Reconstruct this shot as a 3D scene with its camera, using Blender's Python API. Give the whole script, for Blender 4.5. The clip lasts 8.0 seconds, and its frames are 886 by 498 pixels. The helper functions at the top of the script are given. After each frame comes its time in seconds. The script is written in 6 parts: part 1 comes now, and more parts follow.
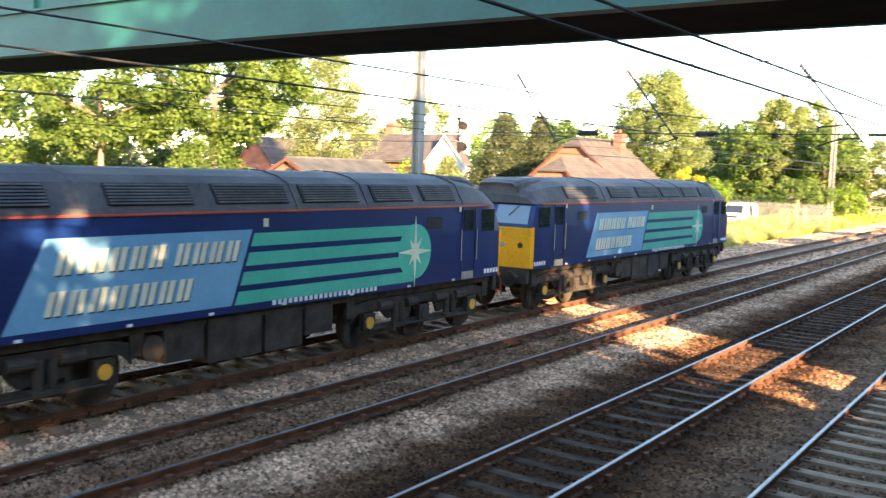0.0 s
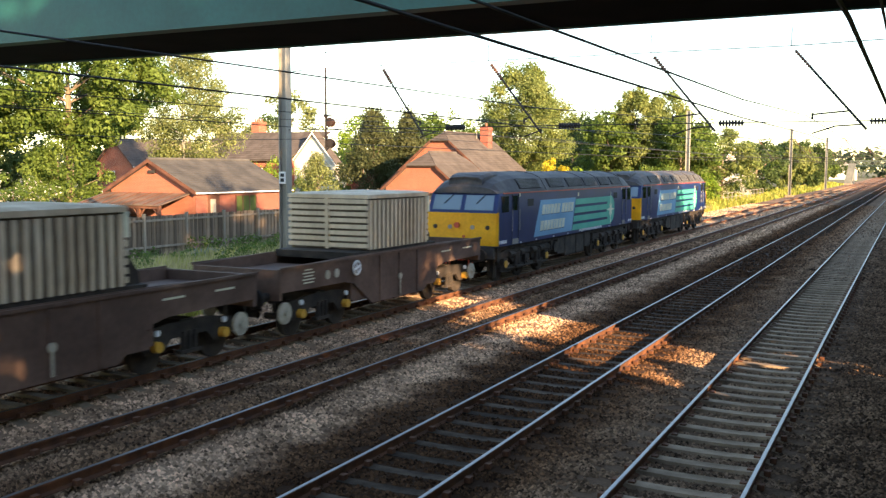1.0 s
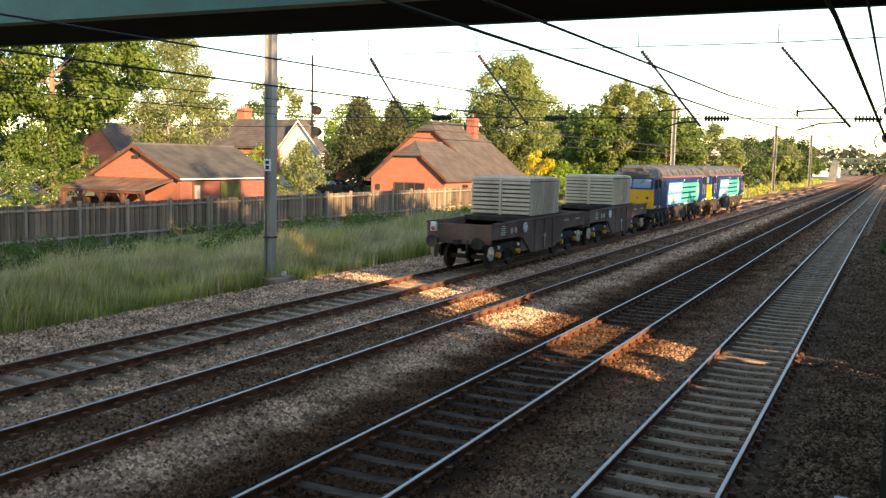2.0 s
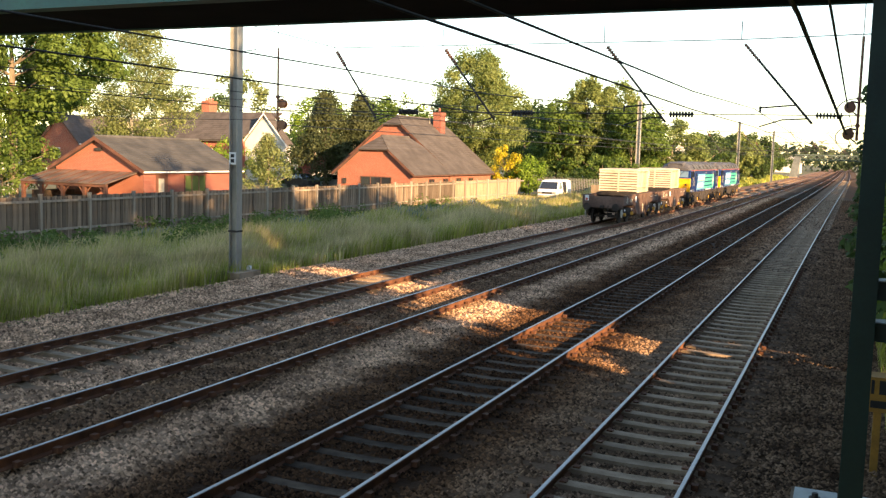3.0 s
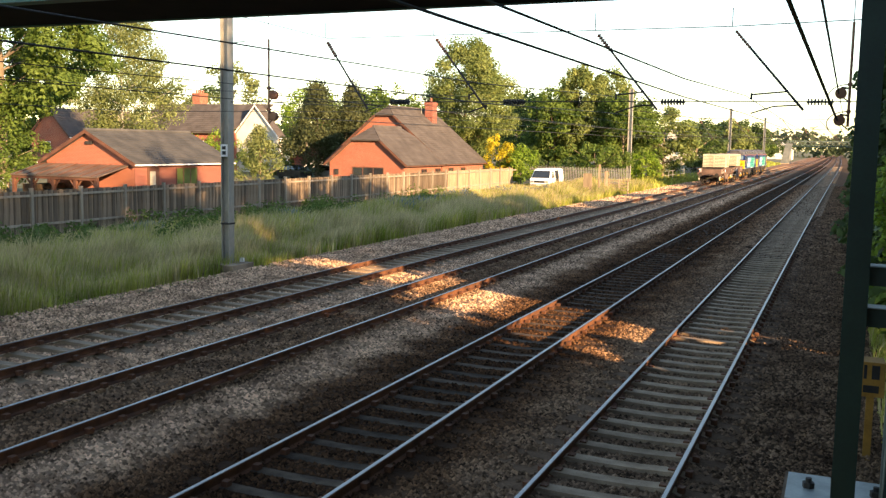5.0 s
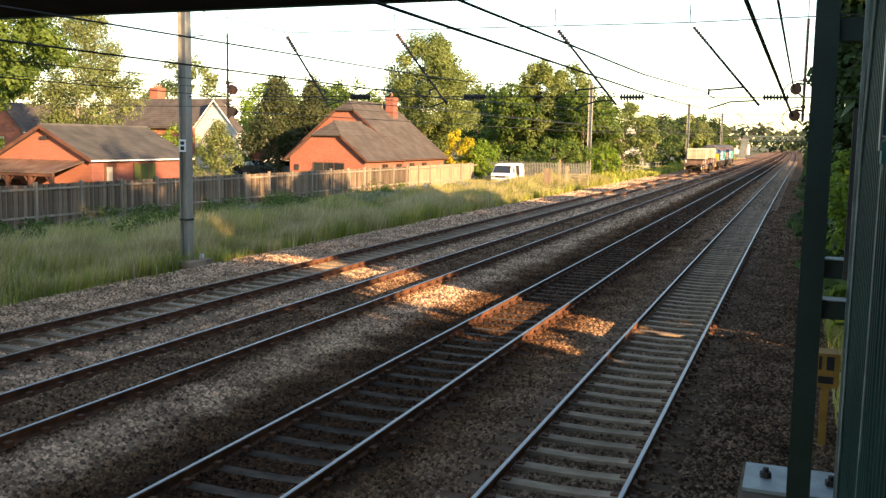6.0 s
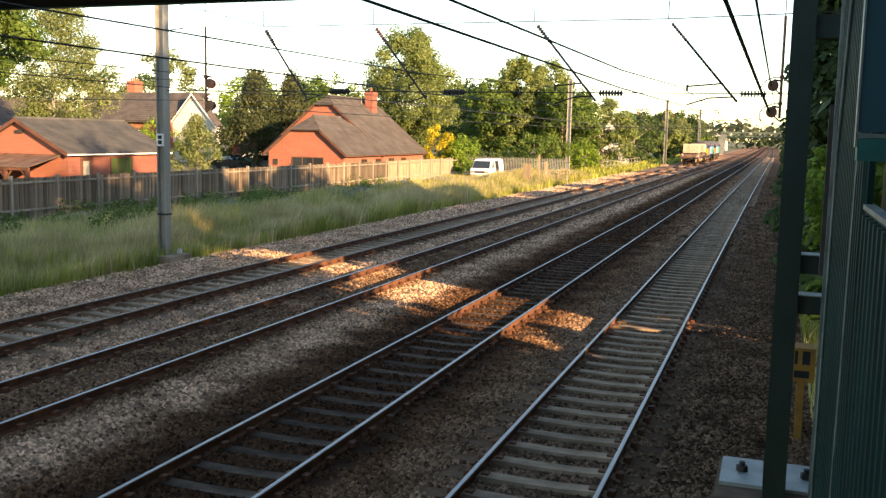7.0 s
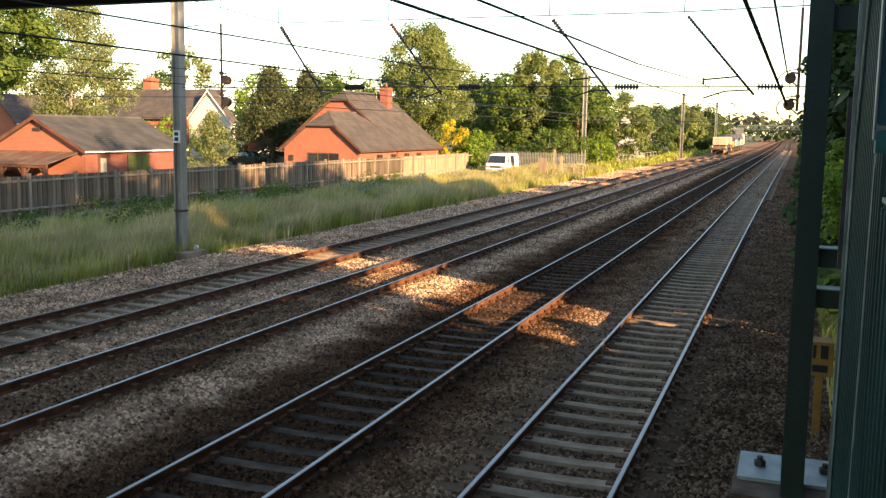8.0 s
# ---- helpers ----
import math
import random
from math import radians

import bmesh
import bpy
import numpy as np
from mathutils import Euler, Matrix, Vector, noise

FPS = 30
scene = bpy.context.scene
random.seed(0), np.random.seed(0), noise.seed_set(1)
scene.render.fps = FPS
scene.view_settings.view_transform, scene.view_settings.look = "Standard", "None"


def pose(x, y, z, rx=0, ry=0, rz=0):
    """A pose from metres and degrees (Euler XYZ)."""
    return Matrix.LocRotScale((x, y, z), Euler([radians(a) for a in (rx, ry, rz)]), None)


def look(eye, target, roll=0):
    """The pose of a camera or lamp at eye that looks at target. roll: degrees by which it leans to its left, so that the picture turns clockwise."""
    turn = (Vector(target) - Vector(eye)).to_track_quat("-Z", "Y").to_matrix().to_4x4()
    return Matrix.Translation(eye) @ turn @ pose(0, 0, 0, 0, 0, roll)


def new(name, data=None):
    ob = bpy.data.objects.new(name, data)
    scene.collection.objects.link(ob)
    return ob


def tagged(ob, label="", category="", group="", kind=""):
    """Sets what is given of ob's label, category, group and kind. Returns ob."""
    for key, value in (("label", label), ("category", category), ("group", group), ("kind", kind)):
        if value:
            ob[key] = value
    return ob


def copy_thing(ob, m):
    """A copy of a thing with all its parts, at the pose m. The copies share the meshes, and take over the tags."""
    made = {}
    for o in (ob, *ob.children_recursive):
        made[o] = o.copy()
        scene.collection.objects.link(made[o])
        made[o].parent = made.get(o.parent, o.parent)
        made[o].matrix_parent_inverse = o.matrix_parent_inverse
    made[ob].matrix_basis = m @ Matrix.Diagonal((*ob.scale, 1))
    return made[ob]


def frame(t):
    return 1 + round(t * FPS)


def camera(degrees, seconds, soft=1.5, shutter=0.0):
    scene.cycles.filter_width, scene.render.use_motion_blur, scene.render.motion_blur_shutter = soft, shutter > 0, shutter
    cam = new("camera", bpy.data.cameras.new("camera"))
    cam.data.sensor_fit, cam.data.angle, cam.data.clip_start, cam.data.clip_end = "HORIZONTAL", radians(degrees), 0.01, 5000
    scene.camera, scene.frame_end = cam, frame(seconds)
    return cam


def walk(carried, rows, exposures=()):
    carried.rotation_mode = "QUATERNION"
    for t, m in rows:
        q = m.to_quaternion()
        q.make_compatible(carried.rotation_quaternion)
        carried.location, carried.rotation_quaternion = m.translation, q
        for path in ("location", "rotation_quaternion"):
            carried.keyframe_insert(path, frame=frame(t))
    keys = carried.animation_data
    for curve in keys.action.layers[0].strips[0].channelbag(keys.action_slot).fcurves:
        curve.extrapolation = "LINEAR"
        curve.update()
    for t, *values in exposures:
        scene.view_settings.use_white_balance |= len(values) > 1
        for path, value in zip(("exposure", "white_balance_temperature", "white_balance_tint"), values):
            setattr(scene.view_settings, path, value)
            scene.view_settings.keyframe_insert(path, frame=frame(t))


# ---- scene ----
# ---------- camera: stands on a footbridge stair, 4 m over the rails, and pans ----------
EYE = (0.0, 0.0, 4.03)
cam = camera(50.0, 8.0, soft=1.35, shutter=0.12)
PAN = [(0.0, 33.98, -4.80, -1.85), (0.1, 31.15, -4.60, -1.75), (0.2, 29.43, -4.36, -1.43), (0.3, 27.86, -4.32, -1.15), (0.4, 26.55, -4.36, -0.92),
       (0.5, 25.57, -4.43, -0.68), (0.6, 25.12, -4.53, -0.55), (0.7, 25.50, -4.68, -0.38), (1.0, 26.14, -4.90, -0.29), (1.5, 26.13, -5.24, -0.75),
       (3.0, 23.29, -5.76, -1.60), (3.5, 22.98, -6.03, -1.08), (4.0, 22.94, -6.21, -1.07), (5.5, 22.50, -6.46, -0.95), (6.0, 20.47, -6.60, -1.01),
       (6.5, 18.84, -6.77, -1.24), (7.0, 19.24, -6.87, -1.22), (7.5, 19.71, -7.02, -1.17), (8.0, 20.15, -7.18, -0.86)]
EXPOSURE = [(0.0, 3.15, 6500, 13), (0.5, 2.65, 6650, 13), (1.0, 2.35, 6800, 13), (1.5, 2.15, 6850, 13), (3.0, 2.0, 7000, 13), (8.0, 1.97, 7000, 13)]
walk(cam, [(t, pose(*EYE, 90 + p, r, y)) for t, y, p, r in PAN], exposures=EXPOSURE)

# ---------- sky and one low sun ----------
SUN_EL, SUN_AZ = 13.0, (0.85, -0.527)           # height in degrees, and the way to the sun on the ground
world = bpy.data.worlds.new("sky")
scene.world = world
world.use_nodes = True
wn = world.node_tree
sky = wn.nodes.new("ShaderNodeTexSky")
sky.sky_type, sky.sun_disc = "NISHITA", False
sky.sun_elevation, sky.sun_rotation = radians(SUN_EL), math.atan2(SUN_AZ[0], SUN_AZ[1])
sky.air_density, sky.dust_density, sky.ozone_density = 1.0, 0.22, 1.2
wn.nodes["Background"].inputs["Strength"].default_value = 0.115
wn.links.new(sky.outputs["Color"], wn.nodes["Background"].inputs["Color"])
lamp = bpy.data.lights.new("sun", "SUN")
lamp.energy, lamp.angle, lamp.color = 5.0, radians(0.6), (1.0, 0.70, 0.40)
sun = new("sun", lamp)
c = math.cos(radians(SUN_EL))
sun.matrix_basis = look((60 * SUN_AZ[0], 60 * SUN_AZ[1], 60), (60 * SUN_AZ[0] - SUN_AZ[0] * c, 60 * SUN_AZ[1] - SUN_AZ[1] * c, 60 - math.sin(radians(SUN_EL))))

# ---------- materials ----------


def mat(name, a, b, scale=6.0, rough=0.8, metal=0.0, bump=0.0, fine=40.0, stretch=(1, 1, 1), island=0.0, grime=0.25, spec=0.4, rand=0.0):
    """Two colours mixed by a coarse noise, darkened and lightened by a fine one, with fine relief."""
    m = bpy.data.materials.new(name)
    m.use_nodes = True
    n, l = m.node_tree.nodes, m.node_tree.links
    p = n["Principled BSDF"]
    geo = n.new("ShaderNodeTexCoord")
    mp = n.new("ShaderNodeMapping")
    mp.inputs["Scale"].default_value = stretch
    l.new(geo.outputs["Object"], mp.inputs["Vector"])
    coarse, grain = n.new("ShaderNodeTexNoise"), n.new("ShaderNodeTexNoise")
    coarse.inputs["Scale"].default_value, coarse.inputs["Detail"].default_value = scale, 6.0
    grain.inputs["Scale"].default_value, grain.inputs["Detail"].default_value = fine, 3.0
    for t in (coarse, grain):
        l.new(mp.outputs["Vector"], t.inputs["Vector"])
    ramp = n.new("ShaderNodeValToRGB")
    ramp.color_ramp.elements[0].position, ramp.color_ramp.elements[1].position = 0.35, 0.68
    ramp.color_ramp.elements[0].color, ramp.color_ramp.elements[1].color = (*a, 1), (*b, 1)
    l.new(coarse.outputs["Fac"], ramp.inputs["Fac"])
    hsv = n.new("ShaderNodeHueSaturation")
    l.new(ramp.outputs["Color"], hsv.inputs["Color"])
    val = n.new("ShaderNodeMapRange")
    val.inputs["To Min"].default_value, val.inputs["To Max"].default_value = 1 - grime, 1 + grime
    l.new(grain.outputs["Fac"], val.inputs["Value"])
    last = val.outputs["Result"]
    for amount, kind in ((island, "island"), (rand, "object")):
        if amount:
            src = n.new("ShaderNodeNewGeometry" if kind == "island" else "ShaderNodeObjectInfo")
            r = n.new("ShaderNodeMapRange")
            r.inputs["To Min"].default_value, r.inputs["To Max"].default_value = 1 - amount, 1 + amount
            l.new(src.outputs["Random Per Island" if kind == "island" else "Random"], r.inputs["Value"])
            mul = n.new("ShaderNodeMath")
            mul.operation = "MULTIPLY"
            l.new(last, mul.inputs[0])
            l.new(r.outputs["Result"], mul.inputs[1])
            last = mul.outputs[0]
    l.new(last, hsv.inputs["Value"])
    l.new(hsv.outputs["Color"], p.inputs["Base Color"])
    p.inputs["Roughness"].default_value, p.inputs["Metallic"].default_value, p.inputs["Specular IOR Level"].default_value = rough, metal, spec
    if bump:
        bp = n.new("ShaderNodeBump")
        bp.inputs["Strength"].default_value, bp.inputs["Distance"].default_value = bump, 0.02
        l.new(grain.outputs["Fac"], bp.inputs["Height"])
        l.new(bp.outputs["Normal"], p.inputs["Normal"])
    return m


def leaf_mat(name, a, b):
    m = mat(name, a, b, scale=0.5, rough=0.6, fine=3.0, island=0.3, grime=0.2, spec=0.2)
    n, l = m.node_tree.nodes, m.node_tree.links
    tr, mix = n.new("ShaderNodeBsdfTranslucent"), n.new("ShaderNodeMixShader")
    mix.inputs["Fac"].default_value = 0.5
    l.new(n["Hue/Saturation/Value"].outputs["Color"], tr.inputs["Color"])
    l.new(n["Principled BSDF"].outputs["BSDF"], mix.inputs[1])
    l.new(tr.outputs["BSDF"], mix.inputs[2])
    l.new(mix.outputs["Shader"], n["Material Output"].inputs["Surface"])
    return m


def brick_mat(name, a, b, mortar, row=0.075, length=0.225):
    """Brickwork far off: courses and joints at true size."""
    m = mat(name, a, b, scale=0.9, rough=0.9, bump=0.0, fine=5.0, grime=0.4)
    n, l = m.node_tree.nodes, m.node_tree.links
    tex = n.new("ShaderNodeTexBrick")
    tex.inputs["Scale"].default_value = 1.0
    tex.inputs["Brick Width"].default_value, tex.inputs["Row Height"].default_value, tex.inputs["Mortar Size"].default_value = length, row, 0.008
    tex.inputs["Mortar"].default_value = (*mortar, 1)
    tex.inputs["Color2"].default_value = (b[0] * 0.8, b[1] * 0.75, b[2] * 0.75, 1)
    co, sep, add, com = n.new("ShaderNodeTexCoord"), n.new("ShaderNodeSeparateXYZ"), n.new("ShaderNodeMath"), n.new("ShaderNodeCombineXYZ")
    l.new(co.outputs["Object"], sep.inputs[0])
    l.new(sep.outputs["X"], add.inputs[0])
    l.new(sep.outputs["Y"], add.inputs[1])
    l.new(add.outputs[0], com.inputs["X"])
    l.new(sep.outputs["Z"], com.inputs["Y"])
    l.new(com.outputs[0], tex.inputs["Vector"])
    l.new(n["Hue/Saturation/Value"].outputs["Color"], tex.inputs["Color1"])
    l.new(tex.outputs["Color"], n["Principled BSDF"].inputs["Base Color"])
    return m


def glass_mat(name, tint, rough=0.05):
    m = bpy.data.materials.new(name)
    m.use_nodes = True
    p = m.node_tree.nodes["Principled BSDF"]
    p.inputs["Base Color"].default_value, p.inputs["Roughness"].default_value = (*tint, 1), rough
    p.inputs["Specular IOR Level"].default_value, p.inputs["Coat Weight"].default_value, p.inputs["Coat Roughness"].default_value = 0.9, 0.8, 0.03
    return m


def stain_and_shade_by_track(m, stops, wander=0.55):
    """Oil and brake-dust stains along the tracks, and painted shade at the right: a factor on the base colour that
    changes across the line, with ragged edges.
    """
    n, l = m.node_tree.nodes, m.node_tree.links
    co, sep = n.new("ShaderNodeTexCoord"), n.new("ShaderNodeSeparateXYZ")
    l.new(co.outputs["Object"], sep.inputs[0])
    ns = n.new("ShaderNodeTexNoise")
    ns.inputs["Scale"].default_value, ns.inputs["Detail"].default_value = 0.9, 5.0
    l.new(co.outputs["Object"], ns.inputs["Vector"])
    off = n.new("ShaderNodeMapRange")
    off.inputs["To Min"].default_value, off.inputs["To Max"].default_value = -wander * 1.5, wander * 1.5
    l.new(ns.outputs["Fac"], off.inputs["Value"])
    add = n.new("ShaderNodeMath")
    l.new(sep.outputs["X"], add.inputs[0])
    l.new(off.outputs["Result"], add.inputs[1])
    pos = n.new("ShaderNodeMapRange")
    pos.inputs["From Min"].default_value, pos.inputs["From Max"].default_value = -18.0, 2.0
    l.new(add.outputs[0], pos.inputs["Value"])
    ramp = n.new("ShaderNodeValToRGB")
    el = ramp.color_ramp.elements
    el[0].position, el[1].position = (stops[0][0] + 18) / 20, (stops[-1][0] + 18) / 20
    el[0].color, el[1].color = (*stops[0][1], 1), (*stops[-1][1], 1)
    for x, c in stops[1:-1]:
        el.new((x + 18) / 20).color = (*c, 1)
    l.new(pos.outputs["Result"], ramp.inputs["Fac"])
    mul = n.new("ShaderNodeMix")
    mul.data_type, mul.blend_type = "RGBA", "MULTIPLY"
    mul.inputs[0].default_value = 1.0
    l.new(n["Hue/Saturation/Value"].outputs["Color"], mul.inputs[6])
    l.new(ramp.outputs["Color"], mul.inputs[7])
    l.new(mul.outputs[2], n["Principled BSDF"].inputs["Base Color"])
    return m


CLEAN, BROWN, BLACK, MID = (1.0, 0.97, 0.94), (0.30, 0.24, 0.19), (0.13, 0.10, 0.076), (0.48, 0.45, 0.42)
# stops right of -4 also darken the ballast for stair and tree shade
STAINS_AND_SHADE = [(-17.5, CLEAN), (-11.4, CLEAN), (-10.9, MID), (-10.3, (0.40, 0.35, 0.30)), (-9.7, MID), (-9.2, CLEAN), (-8.5, CLEAN), (-7.9, BROWN), (-7.1, BLACK), (-6.0, (0.15, 0.115, 0.088)), (-5.1, BLACK), (-4.6, BROWN), (-3.9, MID), (-3.0, (0.40, 0.385, 0.37)), (-1.8, (0.40, 0.385, 0.37)), (-0.9, (0.32, 0.30, 0.28)), (1.0, (0.30, 0.28, 0.255))]
BALLAST = mat("ballast", (0.225, 0.142, 0.092), (0.36, 0.236, 0.155), 0.6, 0.95, bump=0.9, fine=22.0, grime=0.5, spec=0.08)
stain_and_shade_by_track(BALLAST, STAINS_AND_SHADE)
STONE = mat("ballast_stone", (0.30, 0.190, 0.122), (0.60, 0.402, 0.268), 1.2, 0.95, bump=0.3, fine=60, island=0.8, spec=0.1)
stain_and_shade_by_track(STONE, STAINS_AND_SHADE)
RAIL_SIDE = mat("rusty_rail", (0.062, 0.024, 0.011), (0.15, 0.057, 0.024), 3.0, 0.85, bump=0.3, fine=50)
RAIL_TOP = mat("polished_rail_head", (0.17, 0.172, 0.182), (0.26, 0.262, 0.272), 2.0, 0.42, 0.9, fine=80, stretch=(1, 0.05, 1), grime=0.15)
RAIL_DULL = mat("dull_rail_head", (0.075, 0.07, 0.07), (0.13, 0.12, 0.115), 2.0, 0.5, 0.8, fine=80, stretch=(1, 0.05, 1), grime=0.2)
CONCRETE = mat("sleeper_concrete", (0.20, 0.143, 0.096), (0.36, 0.268, 0.186), 2.5, 0.95, bump=0.4, fine=45, rand=0.18, spec=0.12)
DARK_SLEEPER = mat("dirty_sleeper", (0.075, 0.050, 0.034), (0.16, 0.115, 0.080), 2.5, 0.95, bump=0.4, fine=45, rand=0.3, spec=0.1)
OILY_SLEEPER = mat("oily_sleeper", (0.036, 0.025, 0.018), (0.105, 0.077, 0.054), 2.5, 0.95, bump=0.4, fine=45, rand=0.5, spec=0.1)
SOIL = mat("verge_soil", (0.07, 0.075, 0.03), (0.16, 0.14, 0.07), 0.4, 0.95, bump=0.5, fine=9)
GRASS = leaf_mat("grass_green", (0.24, 0.295, 0.04), (0.56, 0.515, 0.13))
GRASS_DRY = leaf_mat("grass_seed_heads", (0.44, 0.36, 0.17), (0.64, 0.52, 0.28))
BLUE_FLOWER = leaf_mat("blue_flowers", (0.14, 0.19, 0.22), (0.20, 0.26, 0.29))
LEAF_MAPLE = leaf_mat("maple_leaves", (0.075, 0.125, 0.024), (0.16, 0.22, 0.048))
LEAF_BIRCH = leaf_mat("birch_leaves", (0.145, 0.18, 0.06), (0.26, 0.285, 0.115))
LEAF_POPLAR = leaf_mat("poplar_leaves", (0.13, 0.175, 0.05), (0.25, 0.285, 0.095))
LEAF_DARK = leaf_mat("dark_leaves", (0.05, 0.085, 0.025), (0.11, 0.155, 0.052))
LEAF_CONIFER = leaf_mat("conifer_needles", (0.06, 0.078, 0.032), (0.125, 0.135, 0.06))
LEAF_YELLOW = leaf_mat("golden_leaves", (0.45, 0.36, 0.02), (0.6, 0.5, 0.05))
LEAF_LIME = leaf_mat("lime_leaves", (0.13, 0.22, 0.02), (0.24, 0.33, 0.05))
BLOSSOM = leaf_mat("white_blossom", (0.5, 0.5, 0.42), (0.7, 0.7, 0.62))
BARK = mat("bark", (0.10, 0.075, 0.05), (0.24, 0.19, 0.13), 3.0, 0.95, bump=0.8, fine=20, stretch=(1, 1, 0.2))
BIRCH_BARK = mat("birch_bark", (0.35, 0.32, 0.27), (0.6, 0.57, 0.5), 4.0, 0.9, bump=0.3, fine=20, stretch=(1, 1, 3))
FENCE_WOOD = mat("weathered_fence_board", (0.12, 0.084, 0.056), (0.27, 0.20, 0.138), 1.5, 0.9, bump=0.4, fine=30, stretch=(3, 3, 0.4), rand=0.5)
FENCE_PALE = mat("pale_fence_board", (0.20, 0.145, 0.092), (0.31, 0.232, 0.15), 1.5, 0.9, bump=0.4, fine=30, stretch=(3, 3, 0.4), rand=0.18)
FENCE_POST = mat("fence_post_wood", (0.20, 0.165, 0.125), (0.33, 0.275, 0.21), 2.0, 0.9, bump=0.4, fine=30, stretch=(2, 2, 0.3), rand=0.2)
ORANGE_BRICK = brick_mat("orange_brick", (0.21, 0.056, 0.034), (0.31, 0.094, 0.056), (0.30, 0.17, 0.115))
RED_BRICK = brick_mat("red_brick", (0.15, 0.036, 0.026), (0.22, 0.056, 0.038), (0.24, 0.15, 0.11))
RENDER_WHITE = mat("white_render", (0.5, 0.47, 0.41), (0.6, 0.57, 0.51), 0.8, 0.9, fine=20, grime=0.08)
ROOF_TILE = mat("brown_roof_tile", (0.062, 0.050, 0.044), (0.102, 0.085, 0.075), 1.0, 0.9, bump=0.3, fine=12, island=0.16)
ROOF_GREY = mat("grey_roof_tile", (0.045, 0.043, 0.042), (0.082, 0.077, 0.072), 1.0, 0.9, bump=0.3, fine=12, island=0.16)
WHITE_PAINT = mat("white_paint", (0.68, 0.67, 0.64), (0.8, 0.79, 0.77), 2.0, 0.5, fine=30, grime=0.08)
BROWN_PAINT = mat("brown_timber", (0.075, 0.030, 0.018), (0.13, 0.055, 0.032), 2.0, 0.65, fine=30)
DUSTY = mat("dusty_plastic_sheet", (0.09, 0.062, 0.048), (0.19, 0.135, 0.10), 0.8, 0.5, fine=8)
DARK_GLASS = glass_mat("window_glass", (0.02, 0.024, 0.028))
OLIVE_GLASS = glass_mat("olive_window_glass", (0.085, 0.115, 0.035), 0.12)
# the reflected sky is put into the pale tint of this glass
CAB_GLASS = glass_mat("sky_tinted_cab_glass", (0.13, 0.19, 0.23))
STEEL = mat("galvanised_steel", (0.24, 0.228, 0.20), (0.37, 0.352, 0.31), 1.5, 0.6, 0.35, fine=25, stretch=(1, 1, 0.3))
DARK_STEEL = mat("dark_steel", (0.03, 0.027, 0.025), (0.06, 0.052, 0.047), 3.0, 0.7, 0.3, fine=25)
WIRE = mat("wire_metal", (0.035, 0.032, 0.03), (0.06, 0.055, 0.05), 4.0, 0.6, 0.4)
PORCELAIN = mat("brown_insulator", (0.15, 0.062, 0.036), (0.25, 0.115, 0.065), 5.0, 0.25, fine=30)
BRIDGE_GREEN = mat("bridge_green_paint", (0.004, 0.066, 0.058), (0.010, 0.105, 0.093), 0.7, 0.5, bump=0.12, fine=14, grime=0.25, spec=0.5)
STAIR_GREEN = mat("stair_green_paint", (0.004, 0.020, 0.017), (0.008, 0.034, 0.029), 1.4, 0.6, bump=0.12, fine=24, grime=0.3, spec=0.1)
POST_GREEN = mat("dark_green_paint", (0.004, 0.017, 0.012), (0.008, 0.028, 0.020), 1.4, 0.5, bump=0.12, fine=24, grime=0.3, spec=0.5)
STAIR_BLUE = mat("teal_panel_paint", (0.012, 0.055, 0.075), (0.022, 0.085, 0.11), 1.0, 0.45, bump=0.1, fine=20, grime=0.2)
EDGE_LIGHT = mat("worn_galvanised_edge", (0.13, 0.16, 0.15), (0.24, 0.28, 0.265), 4.0, 0.5, 0.5, fine=30)
SOFFIT = mat("near_black_soffit", (0.005, 0.0045, 0.006), (0.012, 0.011, 0.013), 1.0, 0.9, fine=20, spec=0.1)
PLATE = mat("galvanised_plate", (0.24, 0.27, 0.26), (0.36, 0.39, 0.38), 3.0, 0.55, 0.3, fine=30, grime=0.15)
YELLOW_SIGN = mat("yellow_sign_paint", (0.22, 0.115, 0.02), (0.34, 0.18, 0.032), 3.0, 0.6, fine=30)
LOCO_BLUE = mat("loco_dark_blue", (0.002, 0.013, 0.078), (0.004, 0.021, 0.115), 0.8, 0.36, fine=12, grime=0.3, spec=0.5)
LOCO_PANEL = mat("loco_light_blue", (0.13, 0.30, 0.46), (0.17, 0.36, 0.52), 0.9, 0.38, fine=12, grime=0.12)
LOCO_GREEN = mat("loco_sea_green", (0.05, 0.36, 0.26), (0.08, 0.45, 0.33), 0.9, 0.38, fine=12, grime=0.12)
LOCO_CREAM = mat("loco_cream", (0.58, 0.56, 0.42), (0.70, 0.68, 0.52), 2.0, 0.45, fine=20, grime=0.15)
LOCO_YELLOW = mat("loco_yellow", (0.72, 0.33, 0.008), (0.84, 0.42, 0.014), 1.4, 0.45, fine=10, grime=0.2)
LOCO_ROOF = mat("loco_sooty_roof", (0.048, 0.046, 0.052), (0.10, 0.092, 0.09), 0.9, 0.7, fine=10, grime=0.35)
LOUVRE = mat("grille_slat_grey", (0.10, 0.105, 0.12), (0.17, 0.175, 0.19), 2.0, 0.55, fine=20)
LOCO_RED = mat("loco_red_line", (0.45, 0.06, 0.03), (0.55, 0.09, 0.04), 2.0, 0.5)
LOCO_WHITE = mat("loco_white_marks", (0.6, 0.6, 0.6), (0.75, 0.75, 0.75), 3.0, 0.5)
GRILLE = mat("black_grille", (0.008, 0.008, 0.01), (0.02, 0.02, 0.022), 3.0, 0.7)
